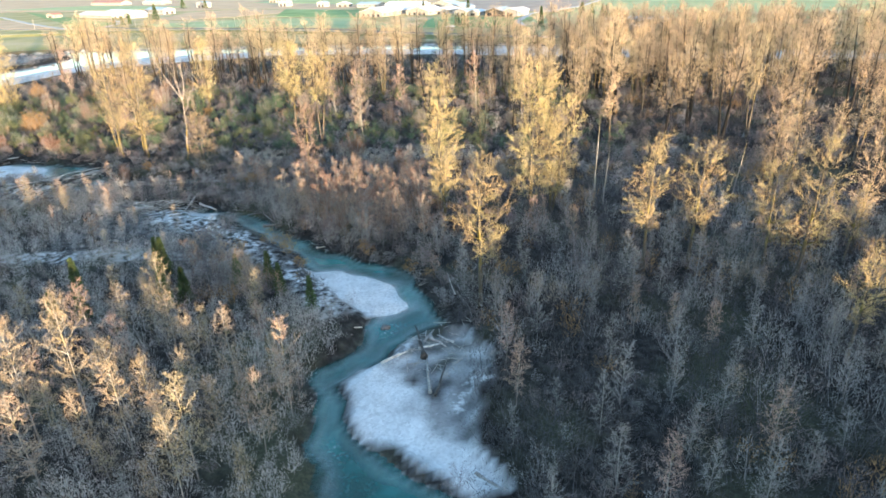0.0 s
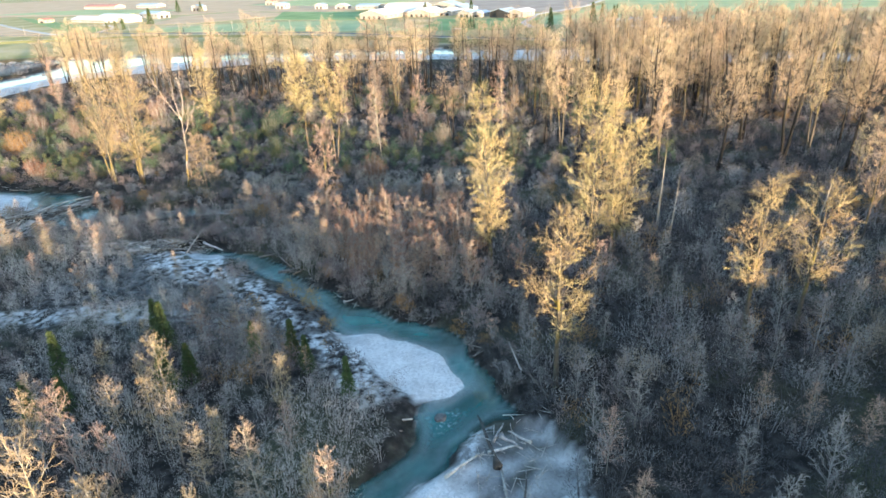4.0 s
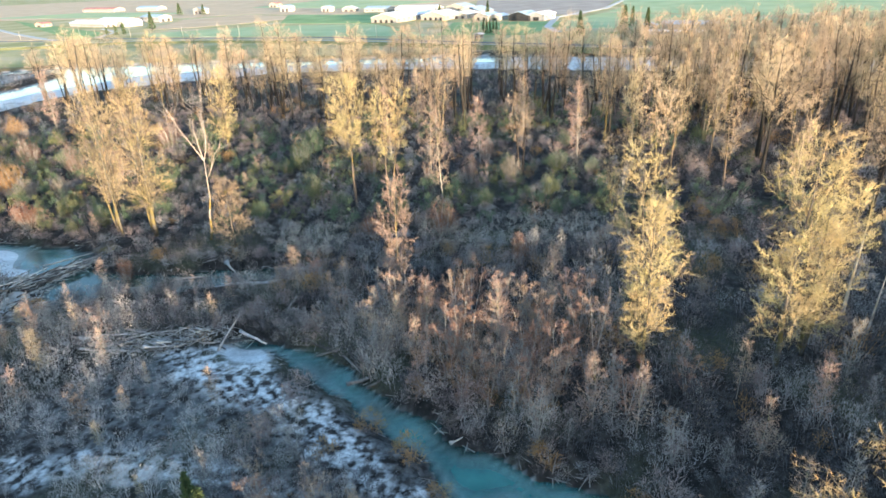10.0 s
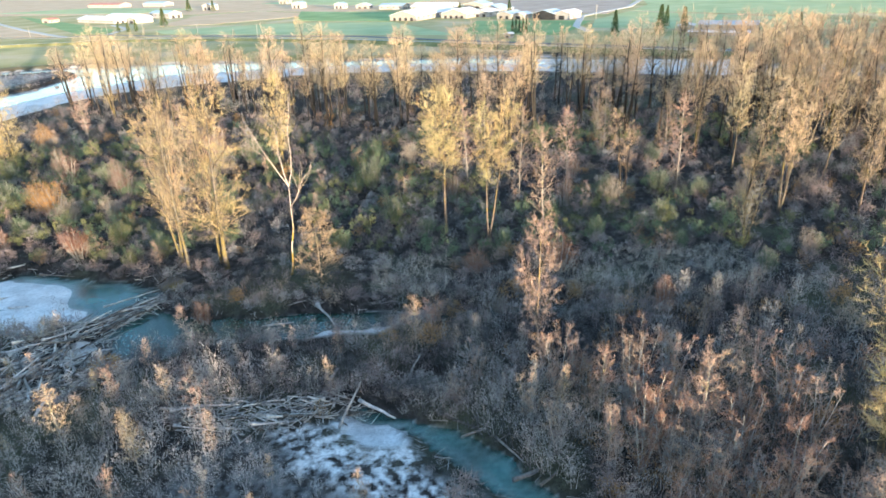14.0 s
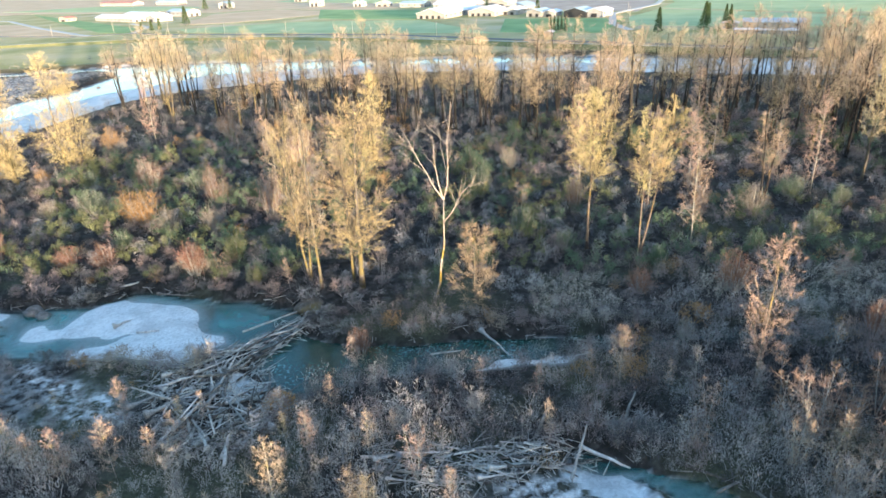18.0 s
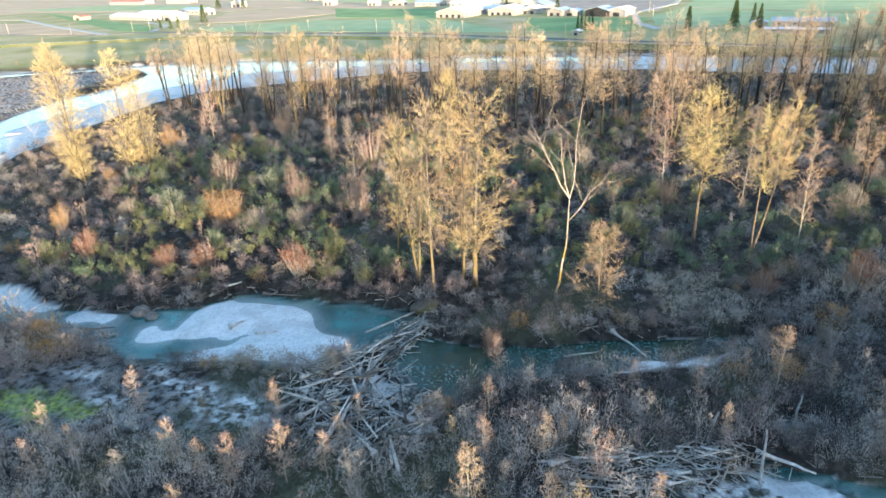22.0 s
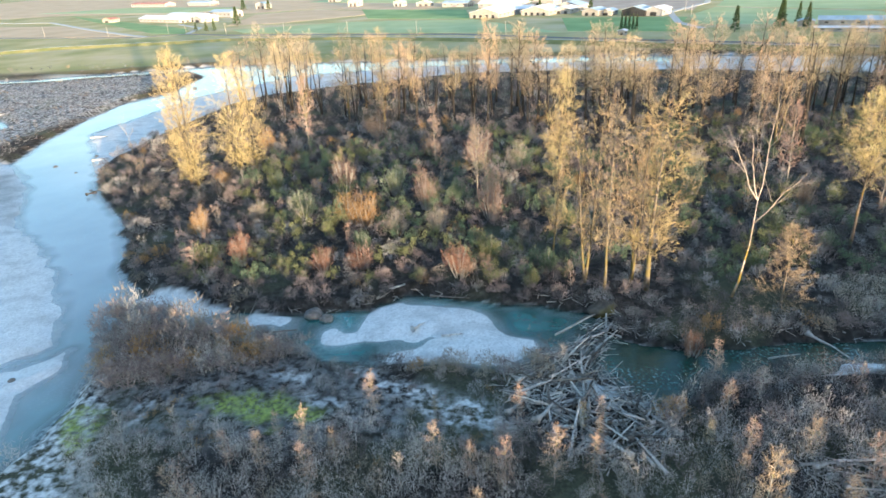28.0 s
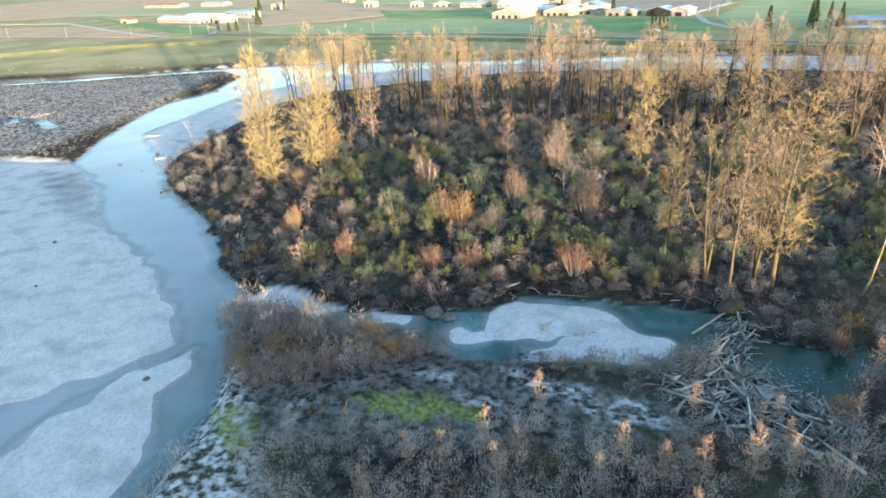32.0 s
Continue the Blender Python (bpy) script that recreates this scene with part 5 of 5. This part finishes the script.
# ---- driftwood ----
LOGS = []
for k in range(6):
    rng = np.random.default_rng(600 + k)
    h = Heap()
    s9 = np.linspace(0, 1, 7)
    h.tube(np.stack([s9 * 8 - 4, np.cumsum(rng.normal(0, 0.07, 7)), np.cumsum(rng.normal(0, 0.05, 7))], 1), (0.24 - 0.13 * s9 + (0.3 * (s9 < 0.01) if k >= 4 else 0)) * (1 + rng.normal(0, 0.06, 7)), 8)
    LOGS.append(tri_mesh("log", *h.arrays(), [M["log"] if k not in (2, 5) else M["log_wet"]], smooth=True))


def log(x, y, z, length, thick, turn, dip, k, label, group):
    ob = new("log", LOGS[k % len(LOGS)])
    ob.matrix_world = pose(x, y, z, 0, dip, turn) @ Matrix.Diagonal((length / 8, thick, thick, 1))
    return tagged(ob, label, "log", group)


rl = random.Random(9)
jam_logs = scatter(1400, -125, -103, 128, 164, 0.75, 701, lambda x, y, w, o: (inside(JAM, x, y) > 0.2) & (inside(BARS[5], x, y) < 0.6))
for k, (x, y, z) in enumerate(jam_logs[:230]):
    north_part = y > 146
    turn = rl.gauss(50, 16) if north_part else rl.choice((rl.gauss(60, 25), rl.gauss(120, 30), rl.uniform(0, 180)))
    long_ = rl.uniform(2.5, 6.5) if rl.random() < 0.8 else rl.uniform(7, 11)
    log(x, y, max(z, 0.05) + rl.uniform(0.1, 0.9), long_, rl.uniform(0.45, 1.15), turn, rl.gauss(0, 7), k, "bleached grey driftwood log in the logjam", "logjam")
for k, (x, y, z) in enumerate(scatter(900, -92, -64, 124, 135, 0.7, 702, lambda x, y, w, o: inside(PILE, x, y) > 0)[:90]):
    log(x, y, max(z, 0.05) + rl.uniform(0.1, 0.7), rl.uniform(2.0, 6.5), rl.uniform(0.32, 0.8), rl.gauss(5, 26), rl.gauss(0, 7), k, "bleached driftwood log in the pile at the channel head", "driftwood pile")
STRANDED = [(-68.3, 129, 2.2, 7.5, 0.9, 68, -32), (-65, 130.4, 0.9, 6, 1.1, -32, 4), (-74, 131.5, 1.2, 9, 0.9, 8, 0), (-72, 134, 2.0, 5, 1.4, 60, -35), (-61, 137, 2.4, 4.5, 0.9, 52, -40), (-54.5, 128.6, 0.7, 6, 1.0, -25, 3), (-52, 127, 0.6, 5, 0.8, 30, 0), (-45.5, 120.5, 0.6, 6.5, 1.3, 28, 2), (-44, 119.6, 0.9, 4, 0.8, 40, -8), (-48.5, 124, 0.5, 5, 0.7, -50, 4), (-33, 108.8, 0.6, 3, 0.5, 40, 10)]
for k, (x, y, z, L, th, turn, dip) in enumerate(STRANDED):
    log(x, y, z, L, th, turn, dip, k, "weathered grey driftwood log by the water", "stranded logs")
STRANDED = [(-24, 78.5, 0.9, 8, 1.0, 12, 3), (-24.5, 77, 1.0, 7, 0.8, -4, 3), (-25, 79.5, 1.2, 7.5, 0.7, 20, 2), (-26, 78, 1.3, 6, 0.7, 5, 0), (-24, 76, 0.7, 5, 0.6, -14, 4), (-11.2, 75.5, 0.9, 9, 1.0, 105, 3), (-14, 71.5, 0.9, 5.5, 1.0, 52, 6), (-9.2, 67.5, 0.8, 8, 0.95, 98, 2), (-7.6, 66.5, 0.7, 6.5, 0.8, 82, 2), (-9.5, 74, 1.0, 3.5, 0.9, 20, 0), (-8.5, 75, 1.1, 3, 0.9, -40, 5)]
for k, (x, y, z, L, th, turn, dip) in enumerate(STRANDED):
    log(x, y, z, L, th, turn, dip, k, "weathered grey driftwood log by the water", "stranded logs")
STRANDED = [(-10, 76.5, 1.0, 3, 0.8, 70, -6), (-7.5, 76, 0.9, 3.2, 0.8, 140, 4), (-4, 80.5, 0.8, 5, 0.8, 95, -8), (-1, 74, 1.2, 4, 0.7, 135, 3), (0, 73.5, 1.3, 3.4, 0.6, 60, 3), (-0.5, 55.5, 0.9, 7, 0.8, 70, 2), (1.8, 51.5, 0.9, 8, 0.7, -25, 2), (-1, 49, 0.6, 5, 0.8, -40, 0), (-4.5, 83.5, 2.0, 8, 0.7, 130, -22), (-7, 89, 1.8, 7, 0.6, 112, -24), (-76.7, 154, 0.9, 6.5, 0.9, -52, 10)]
for k, (x, y, z, L, th, turn, dip) in enumerate(STRANDED):
    log(x, y, z, L, th, turn, dip, k, "weathered grey driftwood log by the water", "stranded logs")
STRANDED = [(-84, 151.5, 0.6, 5, 0.7, 15, 0), (-63, 154.4, 0.6, 5, 0.8, -12, 3), (-108, 163.6, 0.8, 8, 1.1, 40, 2), (-112, 160, 1.0, 10, 0.8, 42, 1), (-113, 167.2, 0.8, 6, 0.7, 170, 2), (-132.5, 169.8, 0.5, 7, 0.6, -4, 2), (-143, 172, 1.0, 5, 1.2, 30, -6), (-144.5, 171, 0.9, 4, 0.9, 70, -10), (-159, 158.3, 0.8, 5, 0.9, 10, 3), (-131.5, 157.6, 0.6, 3.5, 0.9, 10, 2), (-137, 160.3, 0.7, 3.2, 1.0, 50, 4), (-147, 145, 0.7, 4.5, 0.7, 18, 2), (-158, 148, 0.6, 3.5, 0.6, 60, 2), (-23, 48, 0.9, 5, 0.7, 60, -10)]
STRANDED_WEST = [(-22, 45.5, 0.7, 4, 0.6, 30, 4), (-268, 292, 0.6, 6, 1.2, 20, 2), (-250, 262, 0.8, 5, 0.9, 50, 3), (-233, 230, 0.6, 5, 0.8, 70, 3)]
for k, (x, y, z, L, th, turn, dip) in enumerate(STRANDED + STRANDED_WEST):
    log(x, y, z, L, th, turn, dip, k, "weathered grey driftwood log by the water", "stranded logs")


def litter(pts, label, seed, n_each=3):
    r = np.random.default_rng(seed)
    h = Heap()
    for x, y, z in pts:
        for q in range(n_each):
            a, L = r.uniform(0, 3.14), r.uniform(0.7, 2.6)
            p = np.array([x + r.normal(0, 0.6), y + r.normal(0, 0.6), max(z, 0.02) + r.uniform(0.05, 0.75)])
            d = np.array([np.cos(a) * L, np.sin(a) * L, r.normal(0, 0.2) * L])
            h.tube([p - d / 2, p + d / 2], [r.uniform(0.03, 0.09), r.uniform(0.02, 0.05)], 4)
    return tagged(new("driftwood_litter", tri_mesh("driftwood_litter", *h.arrays(), [M["log"]])), label, "driftwood", kind="stuff")


litter(scatter(1500, -126, -102, 127, 165, 0.8, 711, lambda x, y, w, o: inside(JAM, x, y) > -0.8), "grey driftwood sticks packed in the logjam", 21, 3)
litter(scatter(1500, -93, -63, 123, 136, 0.8, 712, lambda x, y, w, o: inside(PILE, x, y) > -1), "grey driftwood sticks strewn over the pile", 22, 3)
litter(scatter(500, -16, 2, 64, 82, 1.6, 713, lambda x, y, w, o: (inside([(-14, 71), (-11, 78), (-5, 79), (-4, 72), (-8, 66)], x, y) > 0)), "dark flood debris on the gravel bar", 23)
litter(scatter(900, -70, -8, 86, 132, 1.6, 714, lambda x, y, w, o: (w > -1.6) & (w < 0.1) & (o < 0)), "broken sticks along the undercut bank", 24)
litter(scatter(1200, -200, -60, 152, 175, 1.8, 715, lambda x, y, w, o: (w > -1.6) & (w < 0.1) & (o < 0)), "broken sticks along the island's bank", 25)

# ---- boulders and root wads ----
def boulder_mesh(seed):
    bm = bmesh.new()
    bmesh.ops.create_icosphere(bm, subdivisions=3, radius=1)
    for v in bm.verts:
        v.co *= 1 + 0.3 * noise.noise(v.co * 1.3 + Vector((seed, 0, 0))) + 0.1 * noise.noise(v.co * 4 + Vector((0, seed, 0)))
        v.co.z *= 0.7
    me = bpy.data.meshes.new("boulder")
    bm.to_mesh(me)
    bm.free()
    me.materials.append(M["stone"])
    for p in me.polygons:
        p.use_smooth = True
    return me


M["stone"] = mat("stone", [(0.3, (0.10, 0.09, 0.08)), (0.7, (0.24, 0.22, 0.2))], scale=2.5, bump=0.6)
STONES = [boulder_mesh(k * 3.7) for k in range(4)]
for k, (x, y, r) in enumerate([(-16.7, 80.2, 0.8), (-262, 257, 0.8), (-255, 268, 0.7), (-251, 250, 0.6), (-234, 231, 0.9), (-236, 233, 0.6), (-220, 220, 0.8), (-163, 159, 0.9), (-161, 158.6, 0.6), (-158, 158, 0.5),
                              (-243, 196, 0.5), (-209, 181, 0.35), (-233, 175, 0.3), (-155.5, 164.6, 1.6), (-153, 163.5, 1.2), (-196, 146, 0.5), (-216, 213, 0.7), (-282, 385, 1.2), (-275, 392, 1.2), (-246, 290, 1.0)]):
    ob = new("boulder", STONES[k % 4])
    ob.matrix_world = pose(x, y, max(height_at(x, y), -0.25) + 0.15 * r, 0, 0, k * 50) @ Matrix.Scale(r, 4)
    tagged(ob, "dark wet boulder at the water", "rock", "boulders")

ob = new("root_wad", boulder_mesh(31))
ob.data.materials[0] = M["bark"]
ob.matrix_world = pose(-107.2, 164.6, 0.7, 0, 0, 30) @ Matrix.Diagonal((2.4, 1.9, 2.2, 1))
tagged(ob, "mossy brown root mound at the head of the logjam", "root wad")

# ---- farmland ----
M["field_green"] = mat("field_green", [(0.3, (0.3, 0.37, 0.17)), (0.7, (0.45, 0.49, 0.25))], scale=0.03, detail=8, blotch=(0.008, (0.45, 0.46, 0.2), 0.5, 0.75))
M["field_lush"] = mat("field_lush", [(0.3, (0.17, 0.27, 0.09)), (0.7, (0.28, 0.38, 0.14))], scale=0.03, detail=8)
M["field_tan"] = mat("field_tan", [(0.3, (0.5, 0.345, 0.2)), (0.7, (0.63, 0.455, 0.28))], scale=0.03, detail=8)
M["field_brown"] = mat("field_brown", [(0.3, (0.32, 0.25, 0.2)), (0.7, (0.46, 0.37, 0.29))], scale=0.04, detail=8)
M["lane"] = mat("lane", [(0.3, (0.42, 0.4, 0.37)), (0.7, (0.58, 0.55, 0.5))], scale=0.3)
M["asphalt"] = mat("asphalt", [(0.3, (0.1, 0.1, 0.1)), (0.7, (0.2, 0.2, 0.2))], scale=0.3)
M["dike_grass"] = mat("dike_grass", [(0.3, (0.13, 0.15, 0.05)), (0.7, (0.25, 0.235, 0.10))], scale=0.12, detail=7)


def field(corners, material, label, z=2.62):
    n = len(corners)
    me = bpy.data.meshes.new("field")
    me.from_pydata([(x, y, z) for x, y in corners] + [(x, y, z - 0.3) for x, y in corners], [],
                   [tuple(range(n))] + [(k, k + n, (k + 1) % n + n, (k + 1) % n) for k in range(n)])
    me.materials.append(M[material])
    me.update()
    bm = bmesh.new()
    bm.from_mesh(me)
    bmesh.ops.recalc_face_normals(bm, faces=bm.faces)
    bm.to_mesh(me)
    bm.free()
    return tagged(new("field", me), label, "field", kind="structure")


field([(-1000, 960), (-742, 879), (-642, 851), (-458, 672), (-617, 713), (-900, 790)], "field_tan", "bare tan ploughed field")
field([(-771, 1070), (-431, 735), (-409, 680), (-450, 697), (-640, 913)], "field_lush", "green pasture beside the farmyard")
field([(-397, 756), (-339, 762), (-230, 861), (-354, 971), (-419, 908)], "field_tan", "tan stubble field")
field([(-372, 702), (-261, 740), (-136, 712), (-68, 568), (-150, 596), (-346, 664)], "field_green", "bright green field in front of the barns")
field([(-284, 930), (-146, 846), (-140, 720), (-250, 775)], "field_lush", "dark green field beside the barns", 2.66)
field([(105, 752), (215, 640), (560, 640), (700, 1500), (240, 1400), (140, 830)], "field_green", "wide pale green field")
field([(38, 590), (144, 540), (260, 520), (205, 620), (100, 740), (52, 660)], "field_green", "pale green field by the lane", 2.66)
field([(-54, 690), (48, 651), (9, 545), (-63, 572)], "field_lush", "bright green field below the open sheds", 2.66)
field([(-36, 812), (73, 719), (118, 830), (180, 1050), (-30, 1100)], "field_brown", "dark ploughed field")
field([(-1300, 1250), (-880, 1060), (-770, 1080), (-440, 950), (-360, 985), (-230, 880), (-60, 990), (-30, 1120), (180, 1060), (240, 1420), (-300, 2300), (-1500, 2000)], "field_tan", "distant flat tan fields", 2.56)
field([(-900, 1180), (-560, 1020), (-500, 1100), (-760, 1260)], "field_green", "distant flat green field", 2.7)
field([(-420, 1180), (-200, 1010), (-90, 1120), (-330, 1400)], "field_green", "distant flat green field", 2.7)


def strip(name, line, width, z, material, label, rise=0.0):
    """A band along a line; rise makes a bank with sloping sides."""
    p = np.array(line, float)
    d = np.gradient(p, axis=0)
    d /= np.linalg.norm(d, axis=1)[:, None]
    nrm = np.stack([-d[:, 1], d[:, 0]], 1)
    prof = [(-0.5 * width, -0.3), (-0.5 * width, 0.0), (0.5 * width, 0.0), (0.5 * width, -0.3)] if not rise else [(-0.5 * width - rise * 2.5, -0.4), (-0.5 * width, rise), (0.5 * width, rise), (0.5 * width + rise * 2.5, -0.4)]
    V, F = [], []
    for k in range(len(p)):
        for o, h in prof:
            V.append((p[k, 0] + nrm[k, 0] * o, p[k, 1] + nrm[k, 1] * o, z + h))
    for k in range(len(p) - 1):
        for j in range(3):
            a = k * 4 + j
            F += [(a, a + 1, a + 4), (a + 1, a + 5, a + 4)]
    return tagged(new(name, tri_mesh(name, V, F, [M[material]])), label, name, kind="structure")


DIKE = [(-900, 480), (-700, 520), (-511, 566), (-475, 586), (-391, 594), (-341, 604), (-239, 581), (-150, 545), (-73, 505), (0, 463), (81, 421), (300, 330)]
strip("dike", DIKE, 5, 2.2, "dike_grass", "grassy river dike", 2.2)
strip("track", DIKE, 2.6, 4.45, "lane", "pale gravel track on the dike")
strip("road", [(-900, 790), (-617, 712), (-452, 660), (-405, 676), (-362, 651), (-246, 613), (-150, 583), (-70, 531), (90, 438), (300, 330)], 6, 2.75, "asphalt", "grey country road")
strip("lane", [(-1000, 1010), (-705, 925), (-560, 775), (-462, 682), (-440, 664)], 6, 2.78, "lane", "pale gravel farm lane")
strip("lane", [(31, 556), (28, 607), (47, 704), (113, 804), (180, 1000)], 6, 2.8, "lane", "pale gravel farm lane")
strip("lane", [(-405, 676), (-420, 740), (-470, 800)], 5, 2.8, "lane", "pale gravel farm drive")

# ---- farm buildings ----
M["roof_white"] = mat("roof_white", [(0.3, (0.64, 0.645, 0.66)), (0.7, (0.76, 0.76, 0.77))], scale=0.2, rough=0.5)
M["roof_blue"] = mat("roof_blue", [(0.3, (0.3, 0.38, 0.44)), (0.7, (0.42, 0.5, 0.55))], scale=0.2, rough=0.5)
M["roof_red"] = mat("roof_red", [(0.3, (0.35, 0.15, 0.1)), (0.7, (0.5, 0.25, 0.18))], scale=0.2, rough=0.6)
M["wall_tan"] = mat("wall_tan", [(0.3, (0.25, 0.235, 0.21)), (0.7, (0.34, 0.325, 0.295))], scale=0.3)
M["wall_white"] = mat("wall_white", [(0.3, (0.27, 0.262, 0.25)), (0.7, (0.38, 0.37, 0.355))], scale=0.3)
M["opening"] = mat("opening", [(0.3, (0.02, 0.02, 0.022)), (0.7, (0.05, 0.05, 0.05))], scale=0.5, rough=0.5)


def solid(name, V, F, material, parent):
    me = bpy.data.meshes.new(name)
    me.from_pydata(V, [], F)
    bm = bmesh.new()
    bm.from_mesh(me)
    bmesh.ops.recalc_face_normals(bm, faces=bm.faces)
    bm.to_mesh(me)
    bm.free()
    me.materials.append(M[material])
    ob = new(name, me)
    ob.parent = parent
    return ob


def box(name, x0, x1, y0, y1, z0, z1, material, parent):
    V = [(x, y, z) for x in (x0, x1) for y in (y0, y1) for z in (z0, z1)]
    return solid(name, V, [(0, 1, 3, 2), (4, 6, 7, 5), (0, 4, 5, 1), (2, 3, 7, 6), (0, 2, 6, 4), (1, 5, 7, 3)], material, parent)


def barn(name, x, y, turn, w, l, h, roof, wall, label, doors=3, pitch=0.28):
    """A gabled building whose ridge runs along its own y; the front gable is at y = 0."""
    e = new(name)
    e.matrix_world = pose(x, y, 2.5, 0, 0, turn)
    tagged(e, label, "house" if name == "farmhouse" else "barn", "farm buildings")
    a, r = w / 2, w / 2 * pitch
    solid("wall", [(-a, 0, -0.3), (a, 0, -0.3), (a, 0, h), (0, 0, h + r), (-a, 0, h), (-a, l, -0.3), (a, l, -0.3), (a, l, h), (0, l, h + r), (-a, l, h)],
          [(0, 1, 2, 3, 4), (9, 8, 7, 6, 5), (0, 5, 6, 1), (1, 6, 7, 2), (2, 7, 8, 3), (3, 8, 9, 4), (4, 9, 5, 0)], wall, e)
    o, t = 0.8, 0.25
    for sgn in (-1, 1):
        edge, ez = sgn * (a + o), h - o * pitch
        V = [(0, -o, h + r + 0.02), (edge, -o, ez + 0.02), (edge, l + o, ez + 0.02), (0, l + o, h + r + 0.02)]
        V += [(p, q, z + t) for p, q, z in V]
        solid("roof", V, [(0, 1, 2, 3), (7, 6, 5, 4), (0, 4, 5, 1), (1, 5, 6, 2), (2, 6, 7, 3), (3, 7, 4, 0)], roof, e)
    for k in range(doors):
        cx = (k + 0.5) / doors * w * 0.86 - w * 0.43
        dw = w * 0.86 / doors * 0.22
        box("door", cx - dw, cx + dw, -0.12, 0.1, 0, h * 0.6, "opening", e)
    nwin = max(2, int(l / 9))
    for k in range(nwin):
        for sgn in (-1, 1):
            cy = (k + 0.5) / nwin * l
            box("window", sgn * a - 0.1, sgn * a + 0.1, cy - 1.0, cy + 1.0, h * 0.45, h * 0.7, "opening", e)
    return e


for spec in (("barn", -126, 719, -27, 31, 48, 5.0, "roof_white", "wall_tan", "wide tan dairy barn with a white metal roof", 4),
             ("barn", -76, 727, -27, 29, 34, 4.6, "roof_white", "wall_tan", "tan barn with a white roof and dark doors", 4),
             ("barn", -49, 733, -27, 17, 26, 4.5, "roof_white", "wall_white", "white farm building in the yard on the open farmland", 2),
             ("barn", -27, 700, -35, 16, 22, 4.5, "roof_blue", "wall_tan", "grey-roofed farm shed on the open farmland", 2),
             ("barn", -14, 694, -27, 12, 20, 4.0, "roof_white", "wall_tan", "small pale barn on the open farmland", 1),
             ("barn", 8, 679, -35, 22, 22, 5.0, "roof_blue", "opening", "open-fronted dark machinery shed", 1),
             ("barn", 24, 672, -35, 15, 24, 5.5, "roof_white", "wall_white", "white gabled shed on the open farmland", 1),
             ("barn", -74, 765, 63, 22, 46, 4.5, "roof_white", "wall_white", "long white-roofed barn behind the yard", 5),
             ("barn", -40, 772, -27, 30, 30, 4.6, "roof_blue", "wall_white", "blue-grey roofed barn on the open farmland", 3),
             ("barn", -142, 905, 63, 18, 36, 4.5, "roof_blue", "wall_white", "distant long barn on the open farmland", 3),
             ("barn", -77, 853, 63, 24, 56, 5, "roof_white", "wall_white", "distant white barn on the open farmland", 4),
             ("barn", -57, 858, -27, 26, 26, 5, "roof_blue", "wall_tan", "distant pale barn on the open farmland", 2),
             ("barn", -474, 832, 56, 22, 90, 4, "roof_white", "wall_white", "long low white poultry barn", 3),
             ("barn", -464, 860, 56, 24, 70, 4.5, "roof_white", "wall_white", "large white-roofed barn on the open farmland", 3),
             ("barn", -456, 818, -35, 18, 22, 5, "roof_white", "wall_white", "white farm shed on the open farmland", 1),
             ("barn", -436, 892, 56, 18, 46, 6, "roof_blue", "wall_white", "grey-roofed barn on the open farmland", 2),
             ("barn", -600, 878, -20, 14, 14, 4, "roof_red", "wall_tan", "small red-roofed shed on the open farmland", 1),
             ("barn", -690, 1245, 62, 22, 100, 5, "roof_red", "wall_white", "distant long red-roofed barn", 5),
             ("barn", -600, 1225, 62, 20, 60, 5, "roof_blue", "wall_white", "distant blue-roofed barn on the open farmland", 4),
             ("farmhouse", -310, 1004, -20, 16, 14, 7, "roof_blue", "wall_white", "two-storey white farmhouse on the open farmland", 2),
             ("farmhouse", -372, 1150, -20, 16, 14, 6, "roof_red", "wall_tan", "distant farmhouse on the open farmland", 2),
             ("farmhouse", -455, 1040, -20, 18, 14, 7, "roof_blue", "wall_white", "farmhouse among evergreens on the open farmland", 2),
             ("farmhouse", -240, 960, -20, 14, 12, 6, "roof_blue", "wall_white", "distant farmhouse on the open farmland", 2),
             ("farmhouse", -205, 945, -20, 20, 10, 4, "roof_white", "wall_tan", "distant low shed on the open farmland", 2),
             ("barn", 143, 536, 65, 14, 38, 4, "roof_blue", "wall_white", "long blue-grey barn behind bare trees", 4),
             ("barn", 125, 503, 65, 5, 38, 2.2, "roof_white", "wall_white", "low white-roofed shelter beside the road", 4),
             ("farmhouse", 95, 541, -25, 10, 9, 4, "roof_blue", "wall_white", "small house with blue front", 1),
             ("farmhouse", -31, 534, -30, 5, 5, 3, "roof_white", "wall_white", "tiny white pump house on the open farmland", 1)):
    barn(*spec)

# ---- utility poles ----
M["pole"] = mat("pole", [(0.3, (0.3, 0.26, 0.2)), (0.7, (0.42, 0.37, 0.3))], scale=1.0)
for k, (x, y) in enumerate([(-640, 722), (-560, 697), (-480, 672), (-410, 684), (-360, 657), (-300, 637), (-240, 618), (-180, 599), (-110, 562), (-40, 520), (20, 485), (52, 655), (60, 700), (-430, 690)]):
    e = new("utility_pole")
    e.matrix_world = pose(x, y, 2.5, 0, 0, -20)
    tagged(e, "wooden utility pole beside the country road", "pole", "utility poles")
    hp = Heap()
    hp.tube([(0, 0, -0.3), (0, 0, 10)], [0.2, 0.14], 8)
    q = new("post", tri_mesh("post", *hp.arrays(), [M["pole"]], smooth=True))
    q.parent = e
    box("crossarm", -1.1, 1.1, -0.08, 0.08, 9.2, 9.4, "pole", e)
